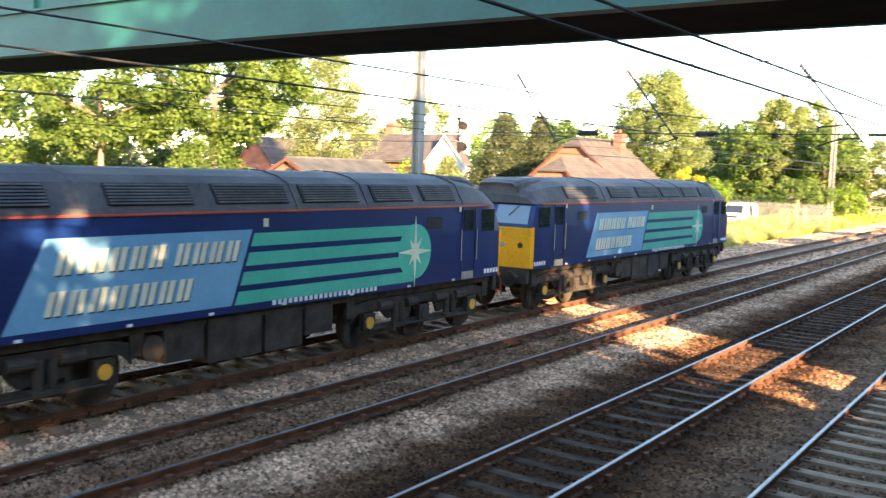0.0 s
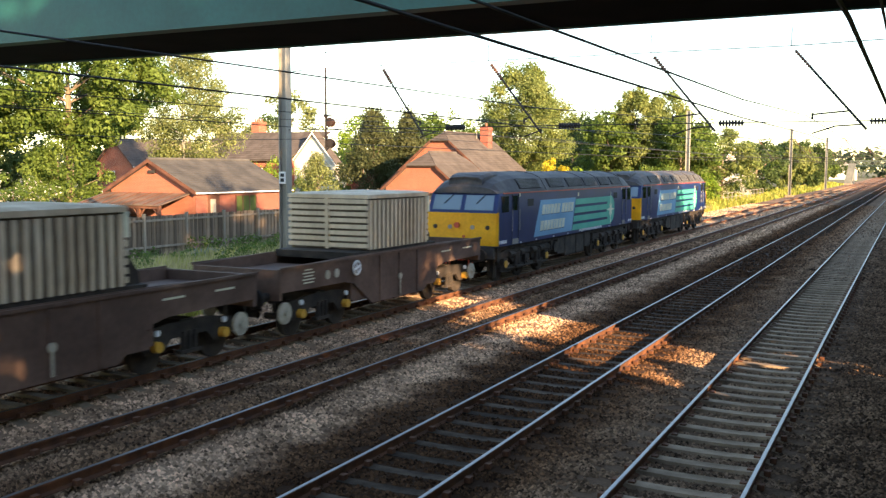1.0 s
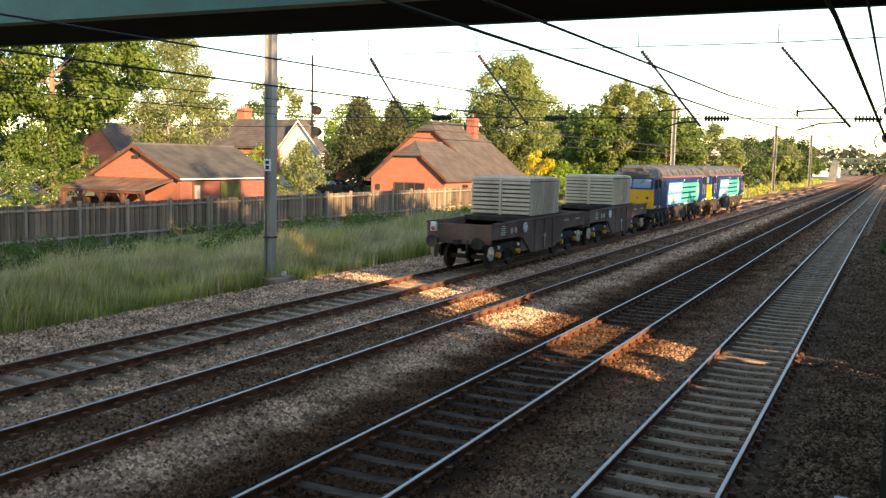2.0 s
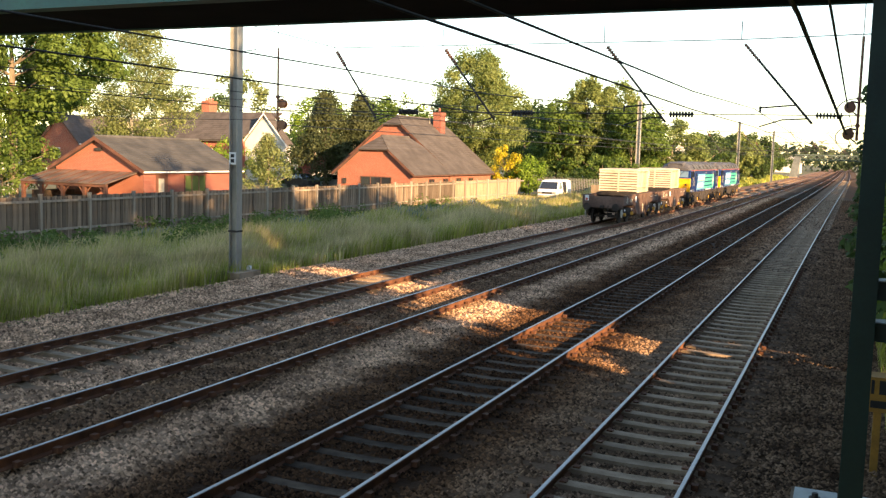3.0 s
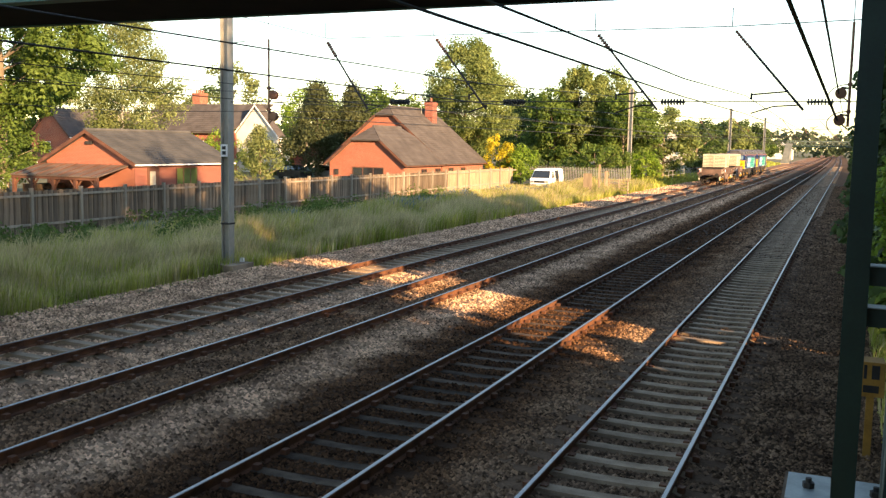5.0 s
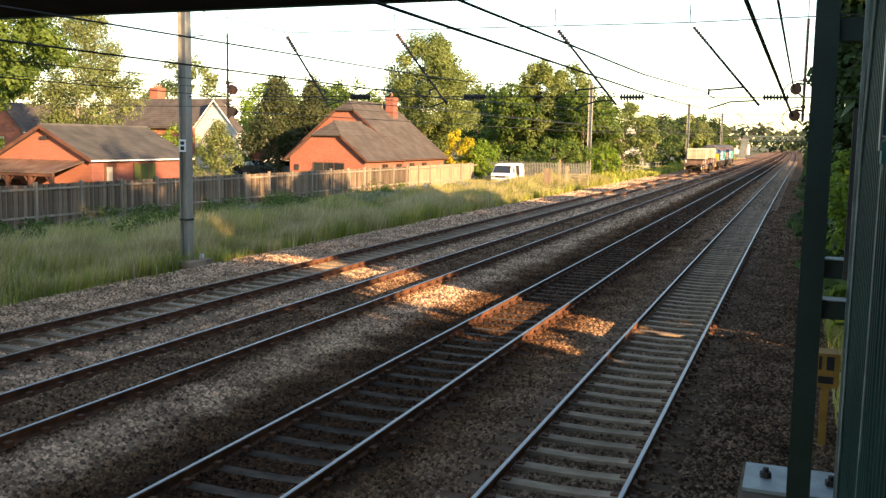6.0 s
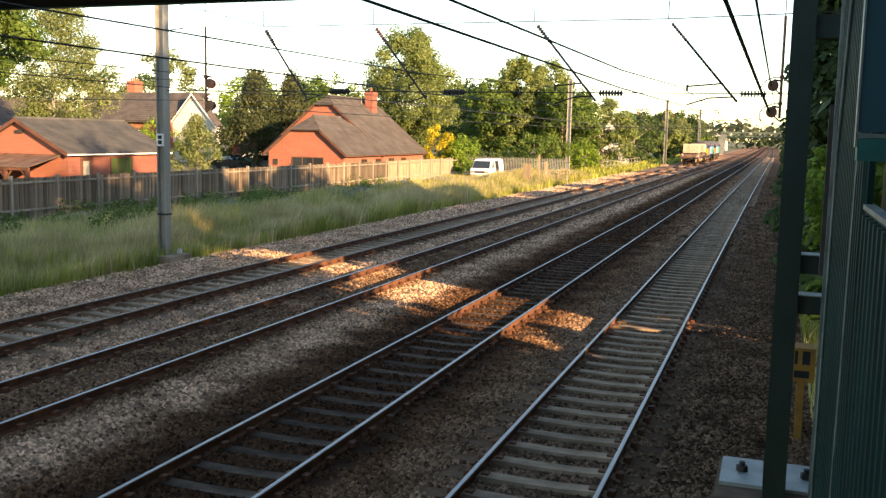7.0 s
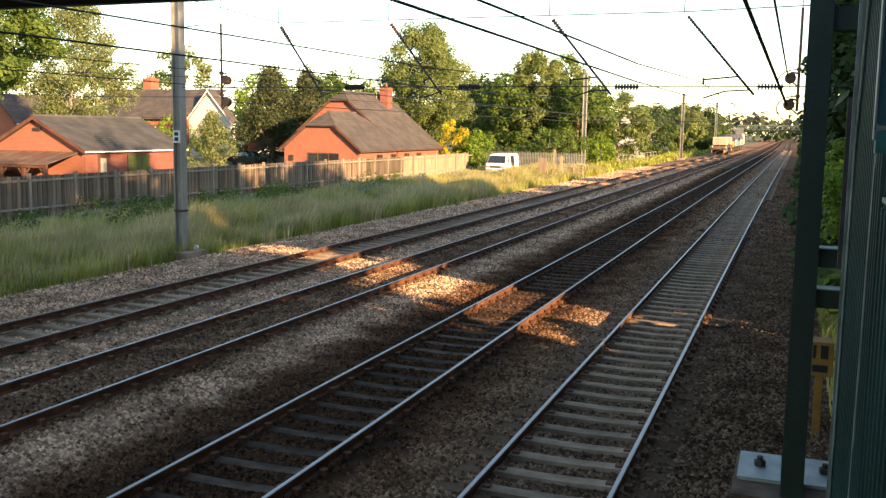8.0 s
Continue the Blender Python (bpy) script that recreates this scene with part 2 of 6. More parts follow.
UNDERGEAR = mat("dirty_running_gear", (0.018, 0.014, 0.011), (0.055, 0.041, 0.031), 2.5, 0.85, bump=0.3, fine=20)
AXLEBOX_YELLOW = mat("axlebox_yellow", (0.5, 0.25, 0.02), (0.6, 0.32, 0.04), 3.0, 0.6)
WAGON_BROWN = mat("wagon_dirty_brown", (0.085, 0.049, 0.036), (0.165, 0.10, 0.073), 1.1, 0.8, bump=0.2, fine=9, grime=0.3)
FLASK_CREAM = mat("flask_dirty_cream", (0.42, 0.325, 0.22), (0.66, 0.55, 0.40), 0.9, 0.75, bump=0.2, fine=9, stretch=(1, 1, 0.4), grime=0.25)
# dark tone that paints in the shade between the flask ribs
FLASK_GAP = mat("flask_recess_shade", (0.075, 0.056, 0.040), (0.14, 0.108, 0.078), 1.2, 0.85, fine=10)
DISC_CREAM = mat("cream_disc", (0.32, 0.28, 0.21), (0.48, 0.44, 0.35), 3.0, 0.7, fine=15)
VAN_WHITE = mat("van_white_paint", (0.7, 0.7, 0.69), (0.78, 0.78, 0.77), 1.0, 0.3, fine=8, grime=0.05)
RUBBER = mat("rubber", (0.015, 0.015, 0.015), (0.03, 0.03, 0.03), 4.0, 0.85)
HILL = leaf_mat("distant_wood", (0.05, 0.075, 0.035), (0.10, 0.125, 0.06))

# ---------- mesh helpers ----------


def box(bm, x0, x1, y0, y1, z0, z1):
    v = [bm.verts.new(p) for p in ((x0, y0, z0), (x1, y0, z0), (x1, y1, z0), (x0, y1, z0), (x0, y0, z1), (x1, y0, z1), (x1, y1, z1), (x0, y1, z1))]
    for f in ((3, 2, 1, 0), (4, 5, 6, 7), (0, 1, 5, 4), (1, 2, 6, 5), (2, 3, 7, 6), (3, 0, 4, 7)):
        bm.faces.new([v[i] for i in f])
    return bm


def rod(bm, p, q, r, seg=8, r2=None):
    """A round bar from p to q."""
    p, q = Vector(p), Vector(q)
    z = (q - p).normalized()
    x = z.orthogonal().normalized()
    y = z.cross(x)
    rings = []
    for c, rad in ((p, r), (q, r if r2 is None else r2)):
        rings.append([bm.verts.new(c + (x * math.cos(a) + y * math.sin(a)) * rad) for a in (2 * math.pi * i / seg for i in range(seg))])
    for i in range(seg):
        j = (i + 1) % seg
        bm.faces.new((rings[0][i], rings[0][j], rings[1][j], rings[1][i]))
    bm.faces.new(rings[0][::-1])
    bm.faces.new(rings[1])
    return bm


def loft(bm, rings, closed=True, caps=True):
    """Skin through rings of equal length."""
    vs = [[bm.verts.new(p) for p in ring] for ring in rings]
    k = len(vs[0])
    for a, b in zip(vs, vs[1:]):
        for i in range(k if closed else k - 1):
            j = (i + 1) % k
            bm.faces.new((a[i], a[j], b[j], b[i]))
    if caps and closed:
        bm.faces.new(vs[0][::-1])
        bm.faces.new(vs[-1])
    return bm


def prism(bm, outline, axis, a, b):
    """An outline of (u, v) drawn out from a to b along axis; u, v are the other two axes in order x, y, z."""
    def put(u, v, w):
        return {"x": (w, u, v), "y": (u, w, v), "z": (u, v, w)}[axis]
    loft(bm, [[put(u, v, w) for u, v in outline] for w in (a, b)])
    return bm


def wheel_ring(bm, cx, cy, cz, r, w, seg=24, flange=0.0):
    """A solid disc whose axle lies along x."""
    rod(bm, (cx - w / 2, cy, cz), (cx + w / 2, cy, cz), r, seg)
    if flange:
        rod(bm, (cx - w / 2 - 0.03, cy, cz), (cx - w / 2, cy, cz), r + flange, seg)
    return bm


def shape(name, bm, material, smooth=False, bevel=0.0):
    if bevel:
        bmesh.ops.bevel(bm, geom=[e for e in bm.edges if len(e.link_faces) == 2 and e.calc_face_angle(0) > 0.6], offset=bevel, segments=2, affect="EDGES", profile=0.5)
    bmesh.ops.recalc_face_normals(bm, faces=bm.faces)
    me = bpy.data.meshes.new(name)
    bm.to_mesh(me)
    bm.free()
    me.materials.append(material)
    if smooth:
        me.polygons.foreach_set("use_smooth", [True] * len(me.polygons))
    return me


def part(name, bm, material, parent, label="", smooth=False, bevel=0.0):
    """Links a bmesh as one mesh object under a thing or a part."""
    ob = new(name, shape(name, bm, material, smooth, bevel))
    ob.parent = parent
    return tagged(ob, label)


def thing(name, label, category, at=(0, 0, 0), turn=0.0, group="", kind=""):
    ob = new(name)
    ob.empty_display_size = 0.3
    ob.matrix_basis = pose(*at, 0, 0, turn)
    return tagged(ob, label, category, group, kind)


def solid(name, bm, material, label, category="", kind="", group="", smooth=False, bevel=0.0):
    return tagged(new(name, shape(name, bm, material, smooth, bevel)), label, category, group, kind)


def cloud_mesh(name, verts, faces, materials, index=None, smooth=False):
    me = bpy.data.meshes.new(name)
    me.from_pydata(verts, [], faces)
    for m in materials:
        me.materials.append(m)
    if index is not None:
        me.polygons.foreach_set("material_index", index)
    if smooth:
        me.polygons.foreach_set("use_smooth", [True] * len(me.polygons))
    me.update()
    return me


def B():
    return bmesh.new()


# ---------- the line: four tracks that sway very slightly to the right ----------
TRACKS = {"a": (-13.69, 0.10), "b": (-10.29, 0.10), "c": (-6.00, 0.0), "d": (-2.47, 0.0)}
HALF = 0.772


def bend(y):
    """Sideways shift of the line: out to the right, and back beyond 300 m."""
    return math.sin(math.pi * min(max(y, 0.0), 600.0) / 600) ** 2


def bend_turn(y):
    return -math.degrees(math.atan(math.pi / 600 * math.sin(2 * math.pi * min(max(y, 0.0), 600.0) / 600)))


def bends(ys):
    return np.sin(np.pi * np.clip(ys, 0, 600) / 600) ** 2


def ground_height(x, y):
    """Height of the ground at a place: trackbed, cess, verge and gardens."""
    u = x - bend(y)
    if u > -0.4:
        return -0.25 + 0.10 * min(1, max(0, (u - 0.6) / 3))
    if u > -17.2:
        return -0.20
    if u > -18.4:
        return -0.20 - 0.12 * (-17.2 - u) / 1.2
    return -0.32 + 0.42 * min(1, (-18.4 - u) / 8.0)


def make_ground():
    """One sheet to the horizon, finer near the line."""
    xs = [-1500, -600, -250, -120, -80, -60, -46, -38, -32, -29, -27, -25, -23, -21, -19.5, -18.4, -17.8, -17.2, -12, -8, -4, -0.4, 0.6, 1.8, 3.6, 8, 14, 30, 80, 250, 600, 1500]
    ys = [-400, -120, -40, -10, 0, 5, 10, 15, 20, 25, 30, 36, 44, 54, 66, 80, 100, 130, 170, 220, 300, 450, 700, 1200, 2600]
    verts = [(x + (bend(y) if abs(x) < 60 else 0), y, ground_height(x + bend(y), y) - 0.06 - (0.5 if abs(x) > 500 else 0)) for y in ys for x in xs]
    k = len(xs)
    faces = [(j * k + i, j * k + i + 1, (j + 1) * k + i + 1, (j + 1) * k + i) for j in range(len(ys) - 1) for i in range(k - 1)]
    tagged(new("ground", cloud_mesh("ground", verts, faces, [SOIL])), "rough verge soil and gardens beside the railway", "ground", kind="structure")


def strip(name, u0, u1, z, material, label, y0=-30, y1=900, step=6.0, crown=0.0):
    """A bed of ballast that follows the line."""
    n = int((y1 - y0) / step)
    cols = 9
    verts, faces = [], []
    for j in range(n + 1):
        y = y0 + (y1 - y0) * j / n
        for i in range(cols):
            f = i / (cols - 1)
            edge = -0.14 if i in (0, cols - 1) else 0.0
            verts.append((u0 + (u1 - u0) * f + bend(y), y, z + edge + crown * math.sin(math.pi * f)))
    for j in range(n):
        for i in range(cols - 1):
            a = j * cols + i
            faces.append((a, a + 1, a + cols + 1, a + cols))
    return tagged(new(name, cloud_mesh(name, verts, faces, [material])), label, "ballast", kind="structure")


def make_trackbed():
    strip("trackbed", -17.9, 1.0, -0.155, BALLAST, "grey-brown crushed stone ballast under four tracks, oil-blackened along the third")


def stones(name, count, u0, u1, y0, y1, z, size, label, material=None, seed=5):
    """Loose ballast stones, each a small rough lump."""
    rng = np.random.RandomState(seed)
    f = rng.rand(count)
    ys = y0 + (y1 - y0) * f ** 1.5
    us = u0 + (u1 - u0) * rng.rand(count)
    keep = np.ones(count, bool)
    for x, spacing in ((-2.47, 0.63), (-6.0, 0.66), (-13.69, 0.66)):
        ph = (ys - 2.0) / spacing
        keep &= ~((np.abs(us - x) < 1.27) & (np.abs(ph - np.round(ph)) * spacing < 0.135))
    us, ys = us[keep], ys[keep]
    count = len(us)
    base = np.array([(1, 0, -0.35), (0, 1, -0.35), (-1, 0, -0.35), (0, -1, -0.35), (0, 0, 1)], float)
    tris = np.array([(0, 1, 4), (1, 2, 4), (2, 3, 4), (3, 0, 4)])
    s = size * (0.55 + 0.9 * rng.rand(count))
    ang = rng.rand(count) * math.pi
    v = base[None] * (1 + 0.5 * (rng.rand(count, 5, 3) - 0.5)) + 0.35 * (rng.rand(count, 5, 3) - 0.5)
    ca, sa = np.cos(ang)[:, None], np.sin(ang)[:, None]
    vx, vy = v[:, :, 0] * ca - v[:, :, 1] * sa, v[:, :, 0] * sa + v[:, :, 1] * ca
    out = np.stack([vx * s[:, None] + (us + bends(ys))[:, None], vy * s[:, None] * 0.8 + ys[:, None], v[:, :, 2] * s[:, None] * 0.6 + z + 0.01 * rng.rand(count)[:, None]], 2)
    faces = (tris[None] + (np.arange(count) * 5)[:, None, None]).reshape(-1, 3)
    return tagged(new(name, cloud_mesh(name, out.reshape(-1, 3).tolist(), faces.tolist(), [material or STONE])), label, "ballast stones", kind="stuff")


RAIL_PROFILE = [(-0.07, -0.158), (0.07, -0.158), (0.07, -0.145), (0.012, -0.125), (0.012, -0.045), (0.036, -0.036), (0.036, -0.006), (-0.036, -0.006), (-0.036, -0.036), (-0.012, -0.045), (-0.012, -0.125), (-0.07, -0.145)]
HEAD_PROFILE = [(-0.027, -0.0058), (0.027, -0.0058), (0.025, -0.001), (0.019, 0.0), (-0.019, 0.0), (-0.025, -0.001)]


def sweep(profile, u, z, y0=-30, y1=900, step=6.0):
    bm = B()
    n = int((y1 - y0) / step)
    loft(bm, [[(u + a + bend(y), y, z + b) for a, b in profile] for y in (y0 + (y1 - y0) * j / n for j in range(n + 1))])
    return bm


def make_track(key, head, sleeper_mat, spacing, label, sleeper_top):
    x, z = TRACKS[key]
    track = thing("railway_track", label, "railway track", group="tracks", kind="structure")
    for side in (-1, 1):
        r = part("rail", sweep(RAIL_PROFILE, x + side * HALF, z), RAIL_SIDE, track, "rust-brown steel rail")
        part("rail_head", sweep(HEAD_PROFILE, x + side * HALF, z), head, r, "worn bright running surface")
    bm = B()
    prism(bm, [(-1.25, -0.25), (1.25, -0.25), (1.25, -0.12), (0.92, -0.075), (0.70, 0.0), (0.25, -0.015), (-0.25, -0.015), (-0.70, 0.0), (-0.92, -0.075), (-1.25, -0.12)], "y", -0.105, 0.105)
    one = shape("sleeper", bm, sleeper_mat, bevel=0.0)
    clipm = B()
    for side in (-1, 1):
        for e in (-0.11, 0.11):
            box(clipm, side * HALF + e - 0.045, side * HALF + e + 0.045, -0.05, 0.05, 0.0, 0.075)
    clip = shape("rail_clip", clipm, RAIL_SIDE)
    y, k = 2.0, 0
    rest = []
    while y < 260:
        if y < 64:
            ob = new("sleeper", one)
            ob.parent = track
            ob.matrix_basis = pose(x + bend(y) + random.uniform(-0.012, 0.012), y + random.uniform(-0.012, 0.012), z - 0.16 + sleeper_top, 0, 0, random.uniform(-0.4, 0.4))
            if y < 40:
                cl = new("rail_clip", clip)
                cl.parent = track
                cl.matrix_basis = pose(x + bend(y), y, z - 0.145)
        else:
            rest.append(y)
        y += spacing
        k += 1
    bm = B()
    for y in rest:
        box(bm, x - 1.25 + bend(y), x + 1.25 + bend(y), y - 0.11, y + 0.11, z - 0.4, min(z - 0.15 + sleeper_top, -0.125))
    tagged(part("sleeper", bm, sleeper_mat, track), kind="stuff")


# ---------- the train ----------


LOCO_LEN, LOCO_HALF = 17.05, 1.335


def make_loco(label):
    """A diesel locomotive; y runs forwards from its rear cab face, z up from the rail."""
    loco = thing("locomotive", label, "locomotive", group="train")
    L, W = LOCO_LEN, LOCO_HALF
    fl, eave, top = 1.27, 3.06, 3.80
    # body sides and ends
    bm = B()
    ring = lambda y, w, z: [(-w, y, fl), (w, y, fl), (w, y, z), (-w, y, z)]
    loft(bm, [ring(0.0, W - 0.06, 2.42), ring(0.05, W - 0.02, 2.42), ring(0.6, W, 2.42), ring(L - 0.6, W, 2.42), ring(L - 0.05, W - 0.02, 2.42), ring(L, W - 0.06, 2.42)])
    body = part("body", bm, LOCO_BLUE, loco, "dark blue steel body")
    bm = B()
    low = [(-W + 0.04, 0.03, 2.42), (W - 0.04, 0.03, 2.42), (W, 0.5, 2.42), (W, L - 0.5, 2.42), (W - 0.04, L - 0.03, 2.42), (-W + 0.04, L - 0.03, 2.42), (-W, L - 0.5, 2.42), (-W, 0.5, 2.42)]
    high = [(-W + 0.08, 0.30, eave), (W - 0.08, 0.30, eave), (W - 0.02, 0.62, eave), (W - 0.02, L - 0.62, eave), (W - 0.08, L - 0.30, eave), (-W + 0.08, L - 0.30, eave), (-W + 0.02, L - 0.62, eave), (-W + 0.02, 0.62, eave)]
    loft(bm, [low, high])
    part("upper_body", bm, LOCO_BLUE, loco, "dark blue cab and side sheets")
    # roof: dome along the whole length, drawn in over the cabs
    bm = B()
    rings = []
    for y, w, t in ((0.22, W - 0.12, 3.30), (0.45, W - 0.07, 3.52), (0.85, W - 0.03, 3.66), (1.5, W - 0.01, 3.76), (2.2, W - 0.01, top), (L - 2.2, W - 0.01, top), (L - 1.5, W - 0.01, 3.76), (L - 0.85, W - 0.03, 3.66), (L - 0.45, W - 0.07, 3.52), (L - 0.22, W - 0.12, 3.30)):
        g = (t - eave) / 0.74
        half = [(w, 0.0), (w - 0.03, 0.10 * g), (w - 0.27, 0.50 * g), (w - 0.52, 0.62 * g), (w - 0.93, 0.72 * g)]
        pts = [(-x, y, eave + z) for x, z in half] + [(0, y, t)] + [(x, y, eave + z) for x, z in half[::-1]]
        rings.append(pts)
    loft(bm, rings)
    roof = part("roof", bm, LOCO_ROOF, loco, "sooty grey domed roof")
    # headcode hood over each windscreen
    for e in (0, 1):
        bm = B()
        y0 = 0.36 if e == 0 else L - 0.36
        d = 1 if e == 0 else -1
        for k, (dy, w, z0, z1) in enumerate(((-0.06, 0.62, 3.34, 3.60), (0.10, 0.66, 3.40, 3.70), (0.6, 0.70, 3.5, 3.775), (1.3, 0.66, 3.5, 3.785))):
            y = y0 + d * dy
            ring = [bm.verts.new(p) for p in ((-w, y, z0), (w, y, z0), (w, y, z1 - 0.10), (w * 0.86, y, z1 - 0.02), (0, y, z1), (-w * 0.86, y, z1 - 0.02), (-w, y, z1 - 0.10))]
            if k:
                for i in range(7):
                    bm.faces.new((last[i], last[(i + 1) % 7], ring[(i + 1) % 7], ring[i]))
            else:
                bm.faces.new(ring[::-1])
            last = ring
        bm.faces.new(last)
        hood = part("headcode_hood", bm, LOCO_ROOF, loco, smooth=False)
        bm = B()
        y1 = y0 - d * 0.13
        loft(bm, [[(x, y, z + h) for x, z in ((-0.62, 3.52), (-0.50, 3.60), (0, 3.63), (0.50, 3.60), (0.62, 3.52))] + [(x, y, z + h - 0.03) for x, z in ((0.62, 3.52), (0.50, 3.60), (0, 3.63), (-0.50, 3.60), (-0.62, 3.52))] for y, h in ((y0 + d * 0.02, 0.05), (y1, 0.0))])
        part("hood_visor", bm, LOCO_ROOF, hood)
    # red line under the roof on both sides
    for s in (-1, 1):
        bm = B()
        box(bm, min(s * (W - 0.03), s * (W + 0.006)), max(s * (W - 0.03), s * (W + 0.006)), 0.5, L - 0.5, eave - 0.015, eave + 0.018)
        part("lining", bm, LOCO_RED, loco, "thin red line")
        # roof grilles on the curved shoulder
        for y0, y1 in ((2.1, 4.2), (5.2, 6.9), (7.4, 9.2), (9.6, 11.3), (11.8, 13.2), (13.6, 14.9)):
            bm = B()
            fr = part("roof_grille", loft(bm, [[(s * 1.295, y0, 3.21), (s * 1.295, y1, 3.21), (s * 1.085, y1, 3.55), (s * 1.085, y0, 3.55)], [(s * 1.20, y0, 3.15), (s * 1.20, y1, 3.15), (s * 1.0, y1, 3.48), (s * 1.0, y0, 3.48)]]), GRILLE, roof, "black air grille")
            bm = B()
            for i in range(7):
                f = (i + 0.5) / 7
                x, z = s * (1.30 - 0.21 * f), 3.215 + 0.335 * f
                box(bm, min(x, x + s * 0.03), max(x, x + s * 0.03), y0 + 0.04, y1 - 0.04, z - 0.012, z + 0.014)
            part("louvre", bm, LOUVRE, roof)
        for yj in (4.7, 9.4, 11.55, 15.2):
            bm = B()
            pts = [(s * 1.325, 3.10), (s * 1.305, 3.17), (s * 1.065, 3.57), (s * 0.81, 3.69), (s * 0.40, 3.79), (s * 0.05, 3.81)]
            loft(bm, [[(x, yj - 0.02, z + 0.012), (x, yj + 0.02, z + 0.012), (x, yj + 0.02, z - 0.02), (x, yj - 0.02, z - 0.02)] for x, z in pts])
            part("roof_seam", bm, LOCO_ROOF, roof)
    # cab ends
    for e in (0, 1):
        d = 1 if e == 0 else -1
        Y = lambda y: y if e == 0 else L - y
        bm = B()
        loft(bm, [[(-W + 0.05, Y(-0.02), 1.30), (W - 0.05, Y(-0.02), 1.30), (W - 0.05, Y(-0.02), 2.40), (-W + 0.05, Y(-0.02), 2.40)], [(-W - 0.004, Y(0.10), 1.30), (W + 0.004, Y(0.10), 1.30), (W + 0.004, Y(0.10), 2.43), (-W - 0.004, Y(0.10), 2.43)]])
        face = part("cab_front", bm, LOCO_YELLOW, loco, "yellow warning panel", bevel=0.015)
        bm = B()
        box(bm, -W + 0.1, W - 0.1, min(Y(-0.04), Y(0)), max(Y(-0.04), Y(0)), 2.36, 2.40)
        part("handrail", bm, LOCO_YELLOW, face)
        for x in (-0.98, -0.42, 0.42, 0.98):
            bm = B()
            rod(bm, (x, Y(-0.055), 1.92), (x, Y(0), 1.92), 0.075, 14)
            part("lamp", bm, DARK_STEEL if abs(x) > 0.9 else STEEL, face)
        bm = B()
        box(bm, -0.33, -0.27, min(Y(-0.03), Y(0)), max(Y(-0.03), Y(0)), 1.42, 2.28)
        box(bm, 0.27, 0.33, min(Y(-0.03), Y(0)), max(Y(-0.03), Y(0)), 1.42, 2.28)
        part("door_edge", bm, LOCO_YELLOW, face)
        bm = B()
        rod(bm, (-0.15, Y(-0.09), 1.98), (-0.15, Y(0), 1.98), 0.1, 14)
        rod(bm, (0.1, Y(-0.06), 1.6), (0.1, Y(0), 1.6), 0.05, 10)
        part("socket", bm, LOCO_RED, face, "orange-red jumper socket")
        for x0, x1 in ((-1.14, -0.08), (0.08, 1.14)):
            bm = B()
            def pt(x, z):
                f = (z - 2.42) / 0.64
                return (x * (1 - 0.03 * f), Y(0.03 + 0.27 * f - 0.02), z)
            loft(bm, [[pt(x0, 2.50), pt(x1, 2.50), pt(x1, 3.0), pt(x0, 3.0)], [(p[0], p[1] + d * 0.03, p[2]) for p in (pt(x0, 2.50), pt(x1, 2.50), pt(x1, 3.0), pt(x0, 3.0))]])
            pane = part("windscreen", bm, CAB_GLASS, loco, "windscreen coloured pale blue for the reflected sky")
            bm = B()
            a, b = pt((x0 + x1) / 2 + 0.2, 3.02), pt((x0 + x1) / 2 - 0.1, 2.72)
            rod(bm, (a[0], a[1] - d * 0.03, a[2]), (b[0], b[1] - d * 0.03, b[2]), 0.012, 6)
            part("wiper", bm, RUBBER, pane)
        # buffer beam, buffers, pipes and drawhook
        bm = B()
        box(bm, -1.2, 1.2, min(Y(-0.02), Y(0.12)), max(Y(-0.02), Y(0.12)), 0.86, 1.27)
        part("buffer_beam", bm, DARK_STEEL, loco, bevel=0.01)
        for x in (-0.87, 0.87):
            bm = B()
            rod(bm, (x, Y(0), 1.02), (x, Y(-0.42), 1.02), 0.10, 14)
            rod(bm, (x, Y(-0.42), 1.02), (x, Y(-0.46), 1.02), 0.22, 18)
            part("buffer", bm, UNDERGEAR, loco, smooth=False)
        bm = B()
        for x in (-0.5, -0.36, 0.36, 0.5):
            rod(bm, (x, Y(-0.02), 1.1), (x, Y(-0.2), 0.95), 0.03, 8)
            rod(bm, (x, Y(-0.2), 0.95), (x, Y(-0.16), 0.55), 0.03, 8)
        box(bm, -0.16, 0.16, min(Y(-0.3), Y(0)), max(Y(-0.3), Y(0)), 0.8, 1.2)
        part("coupling", bm, LOCO_RED, loco, "red coupling and brake pipes")
        for s in (-1, 1):
            # cab side window, door window and door
            for y0, y1, z0 in ((0.38, 0.98, 2.42), (1.36, 1.78, 2.46)):
                bm = B()
                box(bm, min(s * (W - 0.05), s * (W + 0.004)), max(s * (W - 0.05), s * (W + 0.004)), min(Y(y0), Y(y1)), max(Y(y0), Y(y1)), z0, 2.97)
                part("cab_window", bm, DARK_GLASS, loco, bevel=0.003)
            bm = B()
            for a, b in ((1.28, 1.30), (1.86, 1.88)):
                box(bm, min(s * (W - 0.01), s * (W + 0.012)), max(s * (W - 0.01), s * (W + 0.012)), min(Y(a), Y(b)), max(Y(a), Y(b)), 1.32, 3.02)
            door = part("cab_door", bm, GRILLE, loco, "cab door with handrails")
            for a in (1.24, 1.93):
                part("handrail", rod(B(), (s * (W + 0.035), Y(a), 1.75), (s * (W + 0.035), Y(a), 2.5), 0.014, 6), STEEL, door)
            bm = B()
